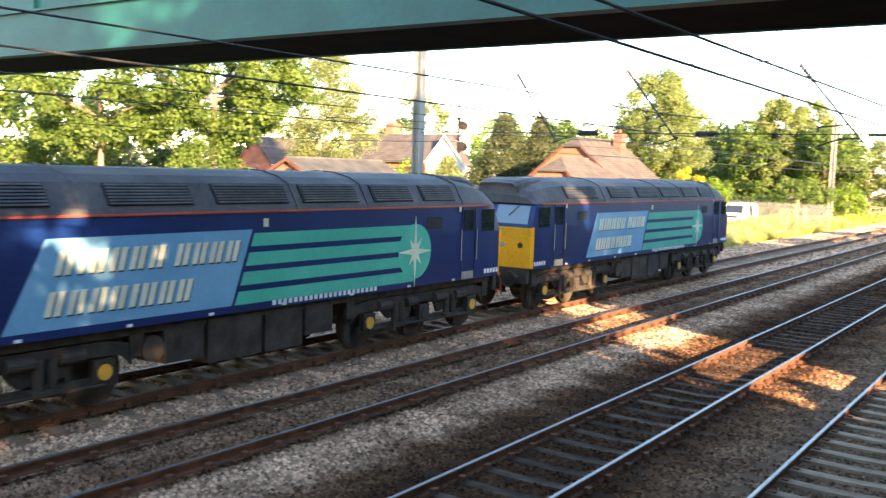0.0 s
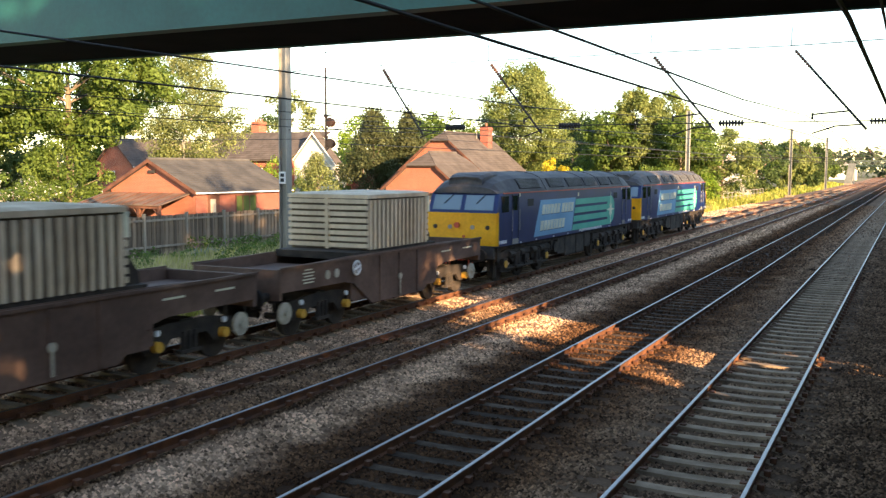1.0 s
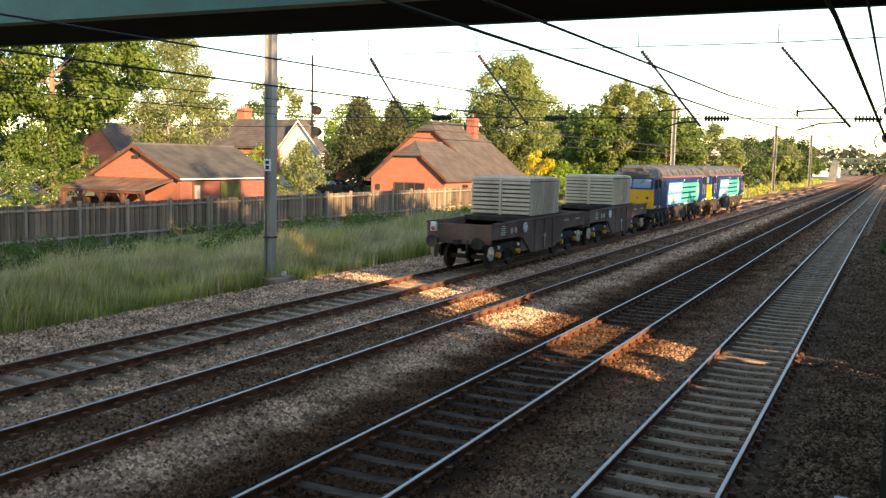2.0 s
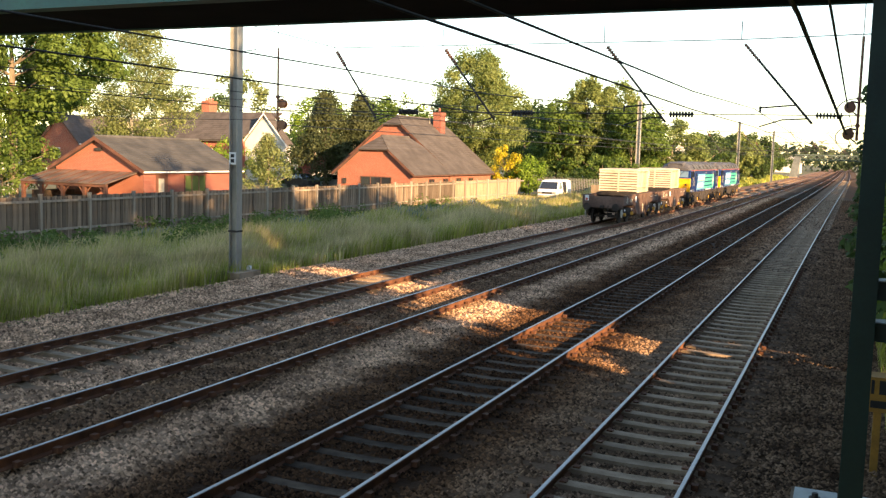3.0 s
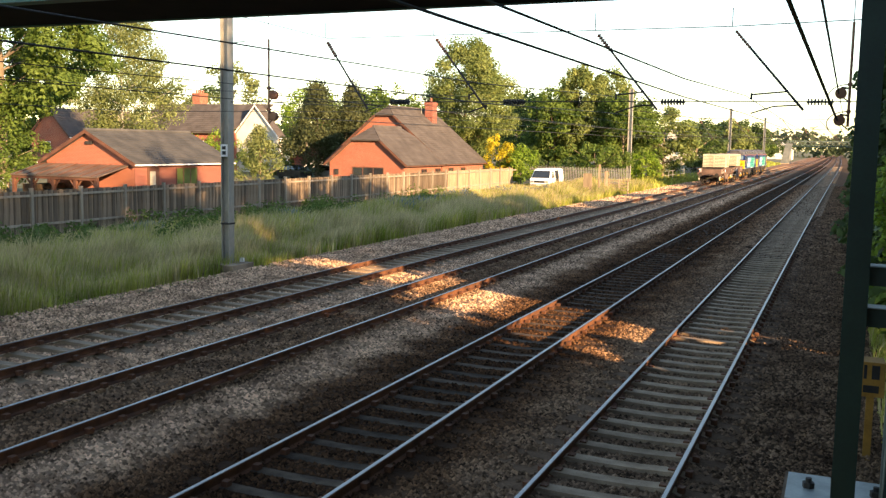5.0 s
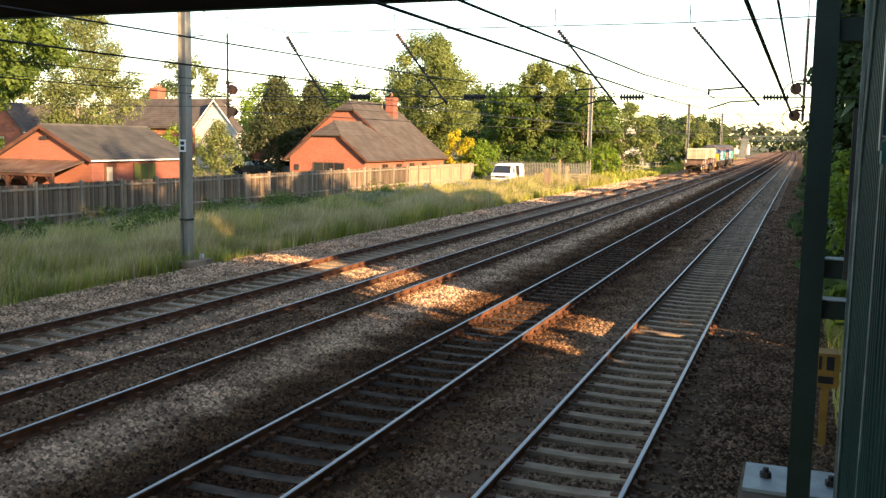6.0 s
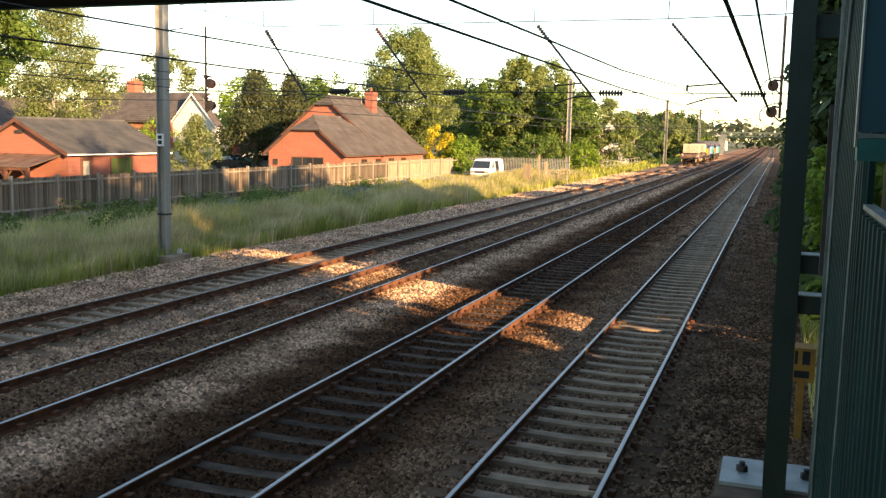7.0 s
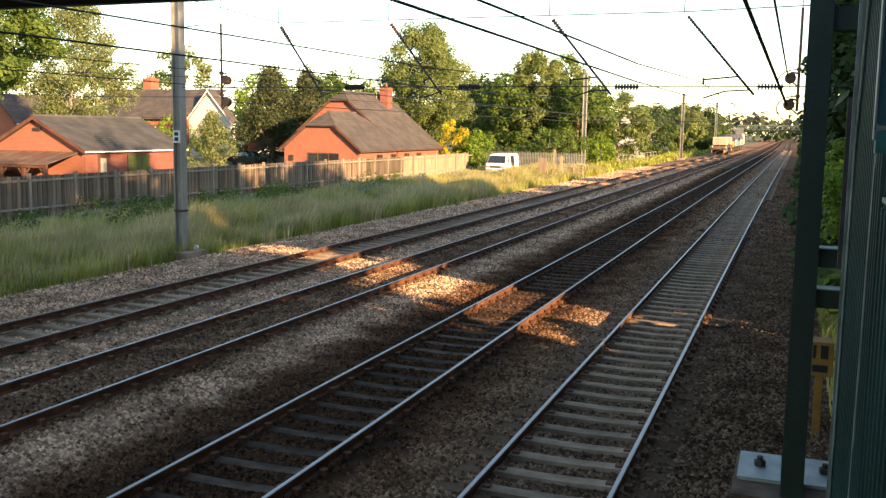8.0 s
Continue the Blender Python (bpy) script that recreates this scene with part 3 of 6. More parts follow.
            box(bm, min(s * W, s * (W + 0.012)), max(s * W, s * (W + 0.012)), min(Y(1.33), Y(1.85)), max(Y(1.33), Y(1.85)), 1.29, 1.47)
            part("kick_plate", bm, STEEL, door)
            bm = B()
            for i in range(5):
                y = 0.14 + 0.14 * i
                box(bm, min(s * W, s * (W + 0.006)), max(s * W, s * (W + 0.006)), min(Y(y), Y(y + 0.1)), max(Y(y), Y(y + 0.1)), 1.36, 1.47)
            part("number_bars", bm, LOCO_WHITE, loco, "white running number marks")
            bm = B()
            box(bm, min(s * W, s * (W + 0.006)), max(s * W, s * (W + 0.006)), min(Y(1.94), Y(2.03)), max(Y(1.94), Y(2.03)), 2.93, 3.04)
            part("lifting_plate", bm, LOCO_CREAM, loco)
            bm = B()
            box(bm, min(s * W, s * (W + 0.005)), max(s * W, s * (W + 0.005)), min(Y(2.75), Y(3.35)), max(Y(2.75), Y(3.35)), 2.56, 2.82)
            part("side_grille", bm, GRILLE, loco)
    # livery on both sides
    for s in (-1, 1):
        a, b = s * (W - 0.01), s * (W + 0.004)
        Y = (lambda y: y) if s == 1 else (lambda y: L - y)
        bm = B()
        quad = [(3.40, 1.40), (7.72, 1.40), (8.20, 2.74), (4.10, 2.74)]
        prism(bm, [(Y(y), z) for y, z in quad], "x", min(a, b), max(a, b))
        part("light_blue_panel", bm, LOCO_PANEL, loco, "light blue slanted panel")
        for i in range(4):
            z0 = 1.40 + i * 0.345
            z1 = z0 + 0.235
            sh = lambda z: 0.36 * (z - 1.4)
            bm = B()
            prism(bm, [(Y(7.80 + sh(z0)), z0), (Y(13.2), z0), (Y(13.2), z1), (Y(7.80 + sh(z1)), z1)], "x", min(a, b), max(a, b))
            part("stripe", bm, LOCO_GREEN, loco, "sea green stripe")
        bm = B()
        prism(bm, [(Y(13.25) + 0.62 * math.cos(t), 2.07 + 0.62 * math.sin(t)) for t in (2 * math.pi * i / 32 for i in range(32))], "x", min(a, s * (W + 0.007)), max(a, s * (W + 0.007)))
        disc = part("roundel", bm, LOCO_GREEN, loco, "sea green roundel")
        bm = B()
        star = []
        for i in range(16):
            r = (0.80, 0.17, 0.42, 0.17)[i % 4]
            t = math.pi / 2 + 2 * math.pi * i / 16
            star.append((Y(13.25) + r * 0.8 * math.cos(t), 2.07 + r * math.sin(t)))
        prism(bm, star, "x", min(a, s * (W + 0.011)), max(a, s * (W + 0.011)))
        part("star", bm, LOCO_CREAM, disc, "cream eight-pointed star")
        # the name is shown as plain slanted bars
        for row, (z0, z1, y0, n, gap) in enumerate(((2.20, 2.56, 4.22, 11, 6), (1.60, 1.96, 4.05, 8, 99))):
            y = y0
            for i in range(n):
                if i == gap:
                    y += 0.16
                    continue
                w = 0.13 if (row == 0 and i == 1) or (row == 1 and i == 4) else 0.30
                for e in (0, 1):
                    bm = B()
                    lift = 0.018 - e * 0.009
                    q = [(y, z0), (y + w * 0.86, z0), (y + w * 0.86 + 0.10, z1), (y + 0.10, z1)]
                    if w > 0.2:
                        for d in (0.0, 0.16):
                            u = [(y + d, z0), (y + d + 0.105, z0), (y + d + 0.205, z1), (y + d + 0.10, z1)]
                            prism(bm, [(Y(p + 0.02 * e), z - 0.025 * e) for p, z in u], "x", min(a, s * (W + lift)), max(a, s * (W + lift)))
                    else:
                        prism(bm, [(Y(p + 0.02 * e), z - 0.025 * e) for p, z in q], "x", min(a, s * (W + lift)), max(a, s * (W + lift)))
                    part("name_bar", bm, LOCO_CREAM if e == 0 else GRILLE, loco)
                y += w + 0.07
        bm = B()
        for i in range(22):
            y = 8.75 + i * 0.145
            prism(bm, [(Y(y), 1.31), (Y(y + 0.09), 1.31), (Y(y + 0.09), 1.40), (Y(y), 1.40)], "x", min(a, b), max(a, b))
        tagged(part("small_writing_bars", bm, LOCO_WHITE, loco, "small white writing shown as bars"), "small white writing shown as bars", kind="stuff")
        bm = B()
        for y in (2.05, 3.6, 5.5, 7.2, 9.0, 11.0, 13.0, 14.8):
            box(bm, min(a, s * (W + 0.02)), max(a, s * (W + 0.02)), y, y + 0.1, 1.285, 1.33)
        tagged(part("jacking_marks", bm, LOCO_WHITE, loco), kind="stuff")
        bm = B()
        box(bm, min(a, b), max(a, b), Y(8.55) - 0.06, Y(8.55) + 0.06, 2.78, 2.93)
        part("warning_label", bm, LOCO_CREAM, loco)
    # underframe: tanks, boxes and bogies with six-wheel frames
    bm = B()
    box(bm, -1.2, 1.2, 0.3, L - 0.3, 1.12, 1.27)
    part("underframe", bm, UNDERGEAR, loco)
    for y0, y1, z0 in ((6.35, 7.2, 0.55), (7.3, 8.6, 0.42), (8.7, 9.7, 0.42), (9.8, 10.6, 0.6)):
        bm = B()
        box(bm, -1.22, 1.22, y0, y1, z0, 1.2)
        part("tank", bm, UNDERGEAR, loco, bevel=0.05)
    bm = B()
    rod(bm, (-1.25, 6.1, 0.85), (1.25, 6.1, 0.85), 0.22, 16)
    part("air_reservoir", bm, UNDERGEAR, loco)
    for cy in (3.15, L - 3.15):
        bogie = part("bogie", bogie_frame(2.05, 1.08), UNDERGEAR, loco, "three-axle bogie, black with oily dirt")
        bogie.matrix_basis = pose(0, cy, 0)
        for dy in (-2.05, 0, 2.05):
            for s in (-1, 1):
                bm = B()
                wheel_ring(bm, s * HALF, 0, 0, 0.55, 0.13, 28)
                rod(bm, (s * 0.2, 0, 0), (s * 0.8, 0, 0), 0.09, 12)
                w = part("wheel", bm, UNDERGEAR, bogie)
                w.matrix_basis = pose(0, dy, 0.55)
                SPIN.append((w, 0.55))
                bm = B()
                rod(bm, (s * 1.10, 0, 0), (s * 1.22, 0, 0), 0.13, 14)
                hub = part("axlebox", bm, AXLEBOX_YELLOW if dy else UNDERGEAR, bogie, "axlebox with yellow cover" if dy else "")
                hub.matrix_basis = pose(0, dy, 0.6)
    return loco


SPIN = []


def bogie_frame(base, x):
    bm = B()
    for s in (-1, 1):
        prism(bm, [(-base - 0.55, 0.62), (-base - 0.35, 0.82), (-base + 0.4, 0.86), (-base + 0.7, 0.62), (-0.6, 0.56), (-0.4, 0.86), (0.4, 0.86), (0.6, 0.56), (base - 0.7, 0.62), (base - 0.4, 0.86), (base + 0.35, 0.82), (base + 0.55, 0.62), (base + 0.55, 0.98), (base, 1.08), (-base, 1.08), (-base - 0.55, 0.98)], "x", min(s * x, s * (x + 0.07)), max(s * x, s * (x + 0.07)))
        for y in (-base * 0.5, base * 0.5):
            rod(bm, (s * (x + 0.1), y - 0.12, 0.5), (s * (x + 0.1), y - 0.12, 0.95), 0.08, 10)
            rod(bm, (s * (x + 0.1), y + 0.12, 0.5), (s * (x + 0.1), y + 0.12, 0.95), 0.08, 10)
            box(bm, min(s * x, s * (x + 0.2)), max(s * x, s * (x + 0.2)), y - 0.25, y + 0.25, 0.42, 0.5)
        rod(bm, (s * (x + 0.12), -base, 0.45), (s * (x + 0.12), base, 0.40), 0.025, 6)
        prism(bm, [(-base - 0.3, 0.36), (-base + 0.3, 0.30), (-0.4, 0.40), (0.4, 0.40), (base - 0.3, 0.30), (base + 0.3, 0.36), (base + 0.3, 0.52), (0.4, 0.52), (-0.4, 0.52), (-base - 0.3, 0.52)], "x", min(s * (x - 0.04), s * (x + 0.05)), max(s * (x - 0.04), s * (x + 0.05)))
        for y in (-base, 0, base):
            box(bm, min(s * (x - 0.02), s * (x + 0.11)), max(s * (x - 0.02), s * (x + 0.11)), y - 0.2, y + 0.2, 0.44, 0.80)
            box(bm, min(s * (x - 0.1), s * (x - 0.02)), max(s * (x - 0.1), s * (x - 0.02)), y - 0.62, y - 0.5, 0.2, 0.9)
        for y in (-base * 0.75, -base * 0.25, base * 0.3, base * 0.72):
            rod(bm, (s * (x + 0.09), y - 0.22, 0.92), (s * (x + 0.09), y + 0.22, 0.92), 0.11, 10)
        box(bm, min(s * x, s * (x + 0.1)), max(s * x, s * (x + 0.1)), -base - 0.75, -base - 0.5, 0.75, 1.15)
        box(bm, min(s * x, s * (x + 0.1)), max(s * x, s * (x + 0.1)), base + 0.5, base + 0.75, 0.75, 1.15)
    box(bm, -x, x, -base - 0.4, base + 0.4, 0.80, 1.1)
    box(bm, -x, x, -0.3, 0.3, 0.7, 1.0)
    return bm


def make_wagon(label):
    """A flask wagon; y from its middle, z up from the rail."""
    wag = thing("flask_wagon", label, "railway wagon", group="train")
    W = 1.24
    side = [(-5.45, 1.12), (-2.75, 1.10), (-2.35, 1.02), (-1.45, 0.42), (1.45, 0.42), (2.35, 1.02), (2.75, 1.10), (5.45, 1.12), (5.45, 1.66), (2.6, 1.72), (-2.6, 1.72), (-5.45, 1.66)]
    for s in (-1, 1):
        bm = B()
        prism(bm, side, "x", min(s * (W - 0.06), s * W), max(s * (W - 0.06), s * W))
        sp = part("side_frame", bm, WAGON_BROWN, wag, "dirty brown deep side frame")
        bm = B()
        box(bm, min(s * W, s * (W + 0.05)), max(s * W, s * (W + 0.05)), -5.45, 5.45, 1.64, 1.70)
        part("top_rail", bm, WAGON_BROWN, sp)
        for y in (-1.05, 0.0, 1.05):
            bm = B()
            box(bm, min(s * W, s * (W + 0.035)), max(s * W, s * (W + 0.035)), y - 0.035, y + 0.035, 0.45, 1.62)
            part("stiffener", bm, WAGON_BROWN, sp)
        for y, r in ((-2.35, 0.17),):
            hw = B()
            yy = y * s
            for i in range(20):
                a, b = 2 * math.pi * i / 20, 2 * math.pi * (i + 1) / 20
                rod(hw, (s * (W + 0.09), yy + r * math.cos(a), 1.42 + r * math.sin(a)), (s * (W + 0.09), yy + r * math.cos(b), 1.42 + r * math.sin(b)), 0.026, 6)
            for a in (0.3, 0.3 + math.pi / 2):
                rod(hw, (s * (W + 0.09), yy - r * math.cos(a), 1.42 - r * math.sin(a)), (s * (W + 0.09), yy + r * math.cos(a), 1.42 + r * math.sin(a)), 0.03, 6)
            part("handwheel", hw, LOCO_WHITE, wag, "white brake handwheel")
        for y in (-3.15, -3.55):
            bm = B()
            rod(bm, (s * W, y * s, 1.36), (s * (W + 0.02), y * s, 1.36), 0.11, 16)
            part("cover_disc", bm, DISC_CREAM, sp)
        bm = B()
        for i, w in enumerate((0.42, 0.5, 0.36, 0.46, 0.3)):
            box(bm, min(s * W, s * (W + 0.006)), max(s * W, s * (W + 0.006)), s * -4.35 - w / 2, s * -4.35 + w / 2, 1.24 + i * 0.075, 1.27 + i * 0.075)
        for y in (2.9, 4.4):
            box(bm, min(s * W, s * (W + 0.006)), max(s * W, s * (W + 0.006)), y - 0.3, y + 0.3, 1.42, 1.46)
        tagged(part("writing_bars", bm, LOCO_CREAM, sp, "pale stencilled writing shown as bars"), kind="stuff")
        bm = B()
        rod(bm, (s * (W + 0.03), 0.0, 0.5), (s * (W + 0.03), 0.0, 0.98), 0.03, 8)
        rod(bm, (s * (W + 0.02), 0.0, 0.98), (s * (W + 0.06), 0.0, 0.98), 0.085, 14)
        part("tie_down", bm, DISC_CREAM, sp)
    bm = B()
    box(bm, -W + 0.06, W - 0.06, -5.43, -2.3, 1.30, 1.42)
    box(bm, -W + 0.06, W - 0.06, 2.3, 5.43, 1.30, 1.42)
    box(bm, -W + 0.06, W - 0.06, -2.3, 2.3, 0.55, 0.9)
    box(bm, -W + 0.06, W - 0.06, -2.4, -2.3, 0.6, 1.42)
    box(bm, -W + 0.06, W - 0.06, 2.3, 2.4, 0.6, 1.42)
    part("deck", bm, WAGON_BROWN, wag, "rust-brown deck plates")
    bm = B()
    box(bm, -1.2, 1.2, -2.3, 2.25, 1.60, 1.78)
    part("flask_base", bm, UNDERGEAR, wag)
    # ribbed flask cover; its core is coloured dark as the shade between ribs
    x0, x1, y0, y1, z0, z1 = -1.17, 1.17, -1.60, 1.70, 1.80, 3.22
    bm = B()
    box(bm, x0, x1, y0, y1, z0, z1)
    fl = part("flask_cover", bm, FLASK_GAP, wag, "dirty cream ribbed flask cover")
    bm = B()
    loft(bm, [[(x0 - 0.07, y0 - 0.07, z1 - 0.1), (x1 + 0.07, y0 - 0.07, z1 - 0.1), (x1 + 0.07, y1 + 0.07, z1 - 0.1), (x0 - 0.07, y1 + 0.07, z1 - 0.1)], [(x0 - 0.07, y0 - 0.07, z1), (x1 + 0.07, y0 - 0.07, z1), (x1 + 0.07, y1 + 0.07, z1), (x0 - 0.07, y1 + 0.07, z1)], [(x0 + 0.2, y0 + 0.2, z1 + 0.05), (x1 - 0.2, y0 + 0.2, z1 + 0.05), (x1 - 0.2, y1 - 0.2, z1 + 0.05), (x0 + 0.2, y1 - 0.2, z1 + 0.05)]])
    part("lid", bm, FLASK_CREAM, fl, "flat grey-cream lid")
    for e in (y0, y1):
        d = -1 if e == y0 else 1
        for i in range(8):
            z = z0 + 0.05 + i * 0.163
            bm = B()
            box(bm, x0 - 0.05, x1 + 0.05, min(e, e + d * 0.075), max(e, e + d * 0.075), z, z + 0.105)
            part("rib", bm, FLASK_CREAM, fl, bevel=0.012)
        bm = B()
        box(bm, -0.05, 0.05, min(e, e + d * 0.09), max(e, e + d * 0.09), z0, z1 - 0.1)
        part("middle_strap", bm, FLASK_CREAM, fl)
    for s in (-1, 1):
        for i in range(15):
            y = y0 + 0.06 + i * (y1 - y0 - 0.2) / 14
            bm = B()
            box(bm, min(s * x1, s * (x1 + 0.065)), max(s * x1, s * (x1 + 0.065)), y, y + 0.10, z0, z1 - 0.14)
            part("rib", bm, FLASK_CREAM, fl, bevel=0.012)
        bm = B()
        box(bm, min(s * x1, s * (x1 + 0.09)), max(s * x1, s * (x1 + 0.09)), y1 - 0.05, y1 + 0.08, z1 - 0.55, z1 - 0.1)
        part("corner_plate", bm, LOCO_CREAM, fl)
        bm = B()
        prism(bm, [(y1 + 0.05, 1.75), (y1 + 0.55, 1.75), (y1 + 0.5, 2.0), (y1 + 0.22, 2.35), (y1 + 0.05, 2.7)], "x", s * 1.0 - 0.04, s * 1.0 + 0.04)
        part("clamp_arm", bm, UNDERGEAR, wag)
    # ends: headstocks, low rails, buffers
    for e in (-1, 1):
        bm = B()
        box(bm, -W + 0.02, W - 0.02, min(e * 5.36, e * 5.46), max(e * 5.36, e * 5.46), 0.95, 1.64)
        part("headstock", bm, WAGON_BROWN, wag)
        for x in (-0.87, 0.87):
            bm = B()
            rod(bm, (x, e * 5.44, 1.02), (x, e * 5.82, 1.02), 0.10, 14)
            rod(bm, (x, e * 5.82, 1.02), (x, e * 5.86, 1.02), 0.22, 18)
            part("buffer", bm, UNDERGEAR, wag)
        bm = B()
        box(bm, -0.1, 0.1, min(e * 5.44, e * 5.75), max(e * 5.44, e * 5.75), 0.95, 1.1)
        rod(bm, (0.35, e * 5.5, 1.1), (0.35, e * 5.6, 0.6), 0.03, 8)
        part("drawhook", bm, UNDERGEAR, wag)
        for s in (-1, 1):
            bm = B()
            wheel_ring(bm, s * 1.08, 0, 0, 0.25, 0.05, 24)
            rod(bm, (s * 1.08, 0, 0), (s * 1.17, 0, 0), 0.06, 10)
            d = part("brake_disc", bm, DISC_CREAM, wag, "cream-painted disc")
            d.matrix_basis = pose(0, e * 5.08, 0.62)
        bog = part("bogie", wagon_bogie(), UNDERGEAR, wag, "two-axle bogie")
        bog.matrix_basis = pose(0, e * 3.52, 0)
        for dy in (-0.97, 0.97):
            for s in (-1, 1):
                bm = B()
                wheel_ring(bm, s * HALF, 0, 0, 0.42, 0.13, 26)
                rod(bm, (s * 0.1, 0, 0), (s * 0.8, 0, 0), 0.08, 10)
                w = part("wheel", bm, UNDERGEAR, bog)
                w.matrix_basis = pose(0, dy, 0.42)
                SPIN.append((w, 0.42))
                bm = B()
                rod(bm, (s * 1.06, 0, 0), (s * 1.2, 0, 0), 0.105, 14)
                h = part("axlebox", bm, AXLEBOX_YELLOW, bog, "yellow axlebox cover")
                h.matrix_basis = pose(0, dy, 0.54)
                bm = B()
                rod(bm, (s * 1.1, dy, 0.80), (s * 1.16, dy, 0.80), 0.06, 10)
                part("damper_cap", bm, LOCO_WHITE, bog)
    return wag


def wagon_bogie():
    bm = B()
    for s in (-1, 1):
        prism(bm, [(-1.35, 0.55), (-1.2, 0.40), (-0.72, 0.40), (-0.5, 0.62), (0.5, 0.62), (0.72, 0.40), (1.2, 0.40), (1.35, 0.55), (1.3, 0.82), (0.6, 0.92), (-0.6, 0.92), (-1.3, 0.82)], "x", min(s * 0.98, s * 1.06), max(s * 0.98, s * 1.06))
        for y in (-0.16, 0.0, 0.16):
            rod(bm, (s * 1.04, y, 0.35), (s * 1.04, y, 0.72), 0.06, 8)
        box(bm, min(s * 0.95, s * 1.12), max(s * 0.95, s * 1.12), -0.3, 0.3, 0.28, 0.35)
    box(bm, -1.0, 1.0, -0.2, 0.2, 0.6, 0.95)
    return bm


def make_tail_lamp(wagon):
    bm = B()
    box(bm, -1.05, -0.85, -5.58, -5.46, 1.36, 1.68)
    l = part("tail_lamp", bm, LOCO_WHITE, wagon, "white tail lamp with red lens", bevel=0.01)
    bm = B()
    rod(bm, (-0.95, -5.60, 1.45), (-0.95, -5.58, 1.45), 0.075, 14)
    part("lens", bm, LOCO_RED, l)

# ---------- trees, hedges, grass ----------


def leaf_cloud(rng, centres, radii, per, size, squash=1.0):
    """Small leaf blades scattered in clumps round the given centres; returns verts and quads."""
    n = len(centres) * per
    c = np.repeat(np.array(centres, float), per, 0)
    r = np.repeat(np.array(radii, float), per)
    d = rng.normal(size=(n, 3))
    d /= np.linalg.norm(d, axis=1)[:, None]
    p = c + d * (r * (0.35 + 0.65 * rng.rand(n) ** 0.5))[:, None] * np.array([1, 1, squash])
    face = d * 0.9 + np.array([0, 0, 0.45]) + rng.normal(size=(n, 3)) * 0.42
    a = np.cross(face, rng.normal(size=(n, 3)))
    a /= np.linalg.norm(a, axis=1)[:, None] + 1e-9
    b = np.cross(face, a)
    b /= np.linalg.norm(b, axis=1)[:, None] + 1e-9
    s = (size * (0.6 + 0.8 * rng.rand(n)))[:, None]
    q = np.stack([p - a * s, p + b * s * 0.55, p + a * s, p - b * s * 0.55], 1).reshape(-1, 3)
    return q, np.arange(n * 4).reshape(-1, 4)


def make_tree(name, label, x, y, height, width, crown_from, leaves, bark, seed, form="round", clumps=90, per=55, leaf=0.14, trunk=0.22, depth=None, base=0.0, lean=0.0, blossoms=0):
    """A tapered trunk with limbs and a crown of many small leaves in uneven clumps."""
    rng = np.random.RandomState(seed)
    tree = thing(name, label, "tree" if "tree" in name or name in ("birch", "conifer", "poplar") else "bush", (x, y, base))
    rx, ry = width / 2, (depth or width) / 2
    mid, half = (height + crown_from) / 2, (height - crown_from) / 2
    centres, radii = [], []
    tries = 0
    while len(centres) < clumps and tries < 9000:
        tries += 1
        u = rng.uniform(-1, 1, 3)
        d = np.linalg.norm(u)
        if d > 1 or d < 0.45:
            continue
        w = 1.0
        if form == "cone":
            w = max(0.08, 0.5 * (1 - u[2])) * 1.25
        elif form == "tall":
            w = 0.55 + 0.5 * math.cos(u[2] * 1.3)
        elif form == "drop":
            w = 0.95 - 0.35 * u[2]
        wob = 1 + 0.28 * math.sin(3.1 * u[0] + seed) * math.cos(2.7 * u[2] - seed)
        centres.append((u[0] * rx * w * wob + lean * (u[2] + 1), u[1] * ry * w * wob, mid + u[2] * half))
        radii.append((0.16 + 0.12 * rng.rand()) * min(rx, half) + 0.1)
    bm = B()
    top = crown_from + (height - crown_from) * (0.9 if form == "cone" else 0.75)
    pts = [(0, 0, -0.2, trunk * 1.35), (0.02, 0.0, 0.4, trunk), (lean * 0.3, 0.05, crown_from + 0.2, trunk * 0.8), (lean, 0.0, mid, trunk * 0.5), (lean * 1.6, 0.0, top, 0.03)]
    for p, q in zip(pts, pts[1:]):
        rod(bm, p[:3], q[:3], p[3], 9, q[3])
    step = max(1, len(centres) // 16)
    for cc in centres[::step]:
        z0 = min(max(crown_from * 0.95, cc[2] - 0.35 * abs(cc[2] - crown_from) - 0.4), top)
        rod(bm, (lean * 0.6, 0, z0), cc, trunk * 0.28, 5, 0.015)
    part("trunk", bm, bark, tree)
    v, f = leaf_cloud(rng, centres, radii, per, leaf, 0.8)
    ob = new("crown", cloud_mesh("crown", v.tolist(), f.tolist(), [leaves]))
    ob.parent = tree
    if blossoms:
        v, f = leaf_cloud(rng, centres, [r * 1.05 for r in radii], blossoms, 0.07)
        ob = new("blossom", cloud_mesh("blossom", v.tolist(), f.tolist(), [BLOSSOM]))
        ob.parent = tree
        tagged(ob, "white flower heads")
    return tree


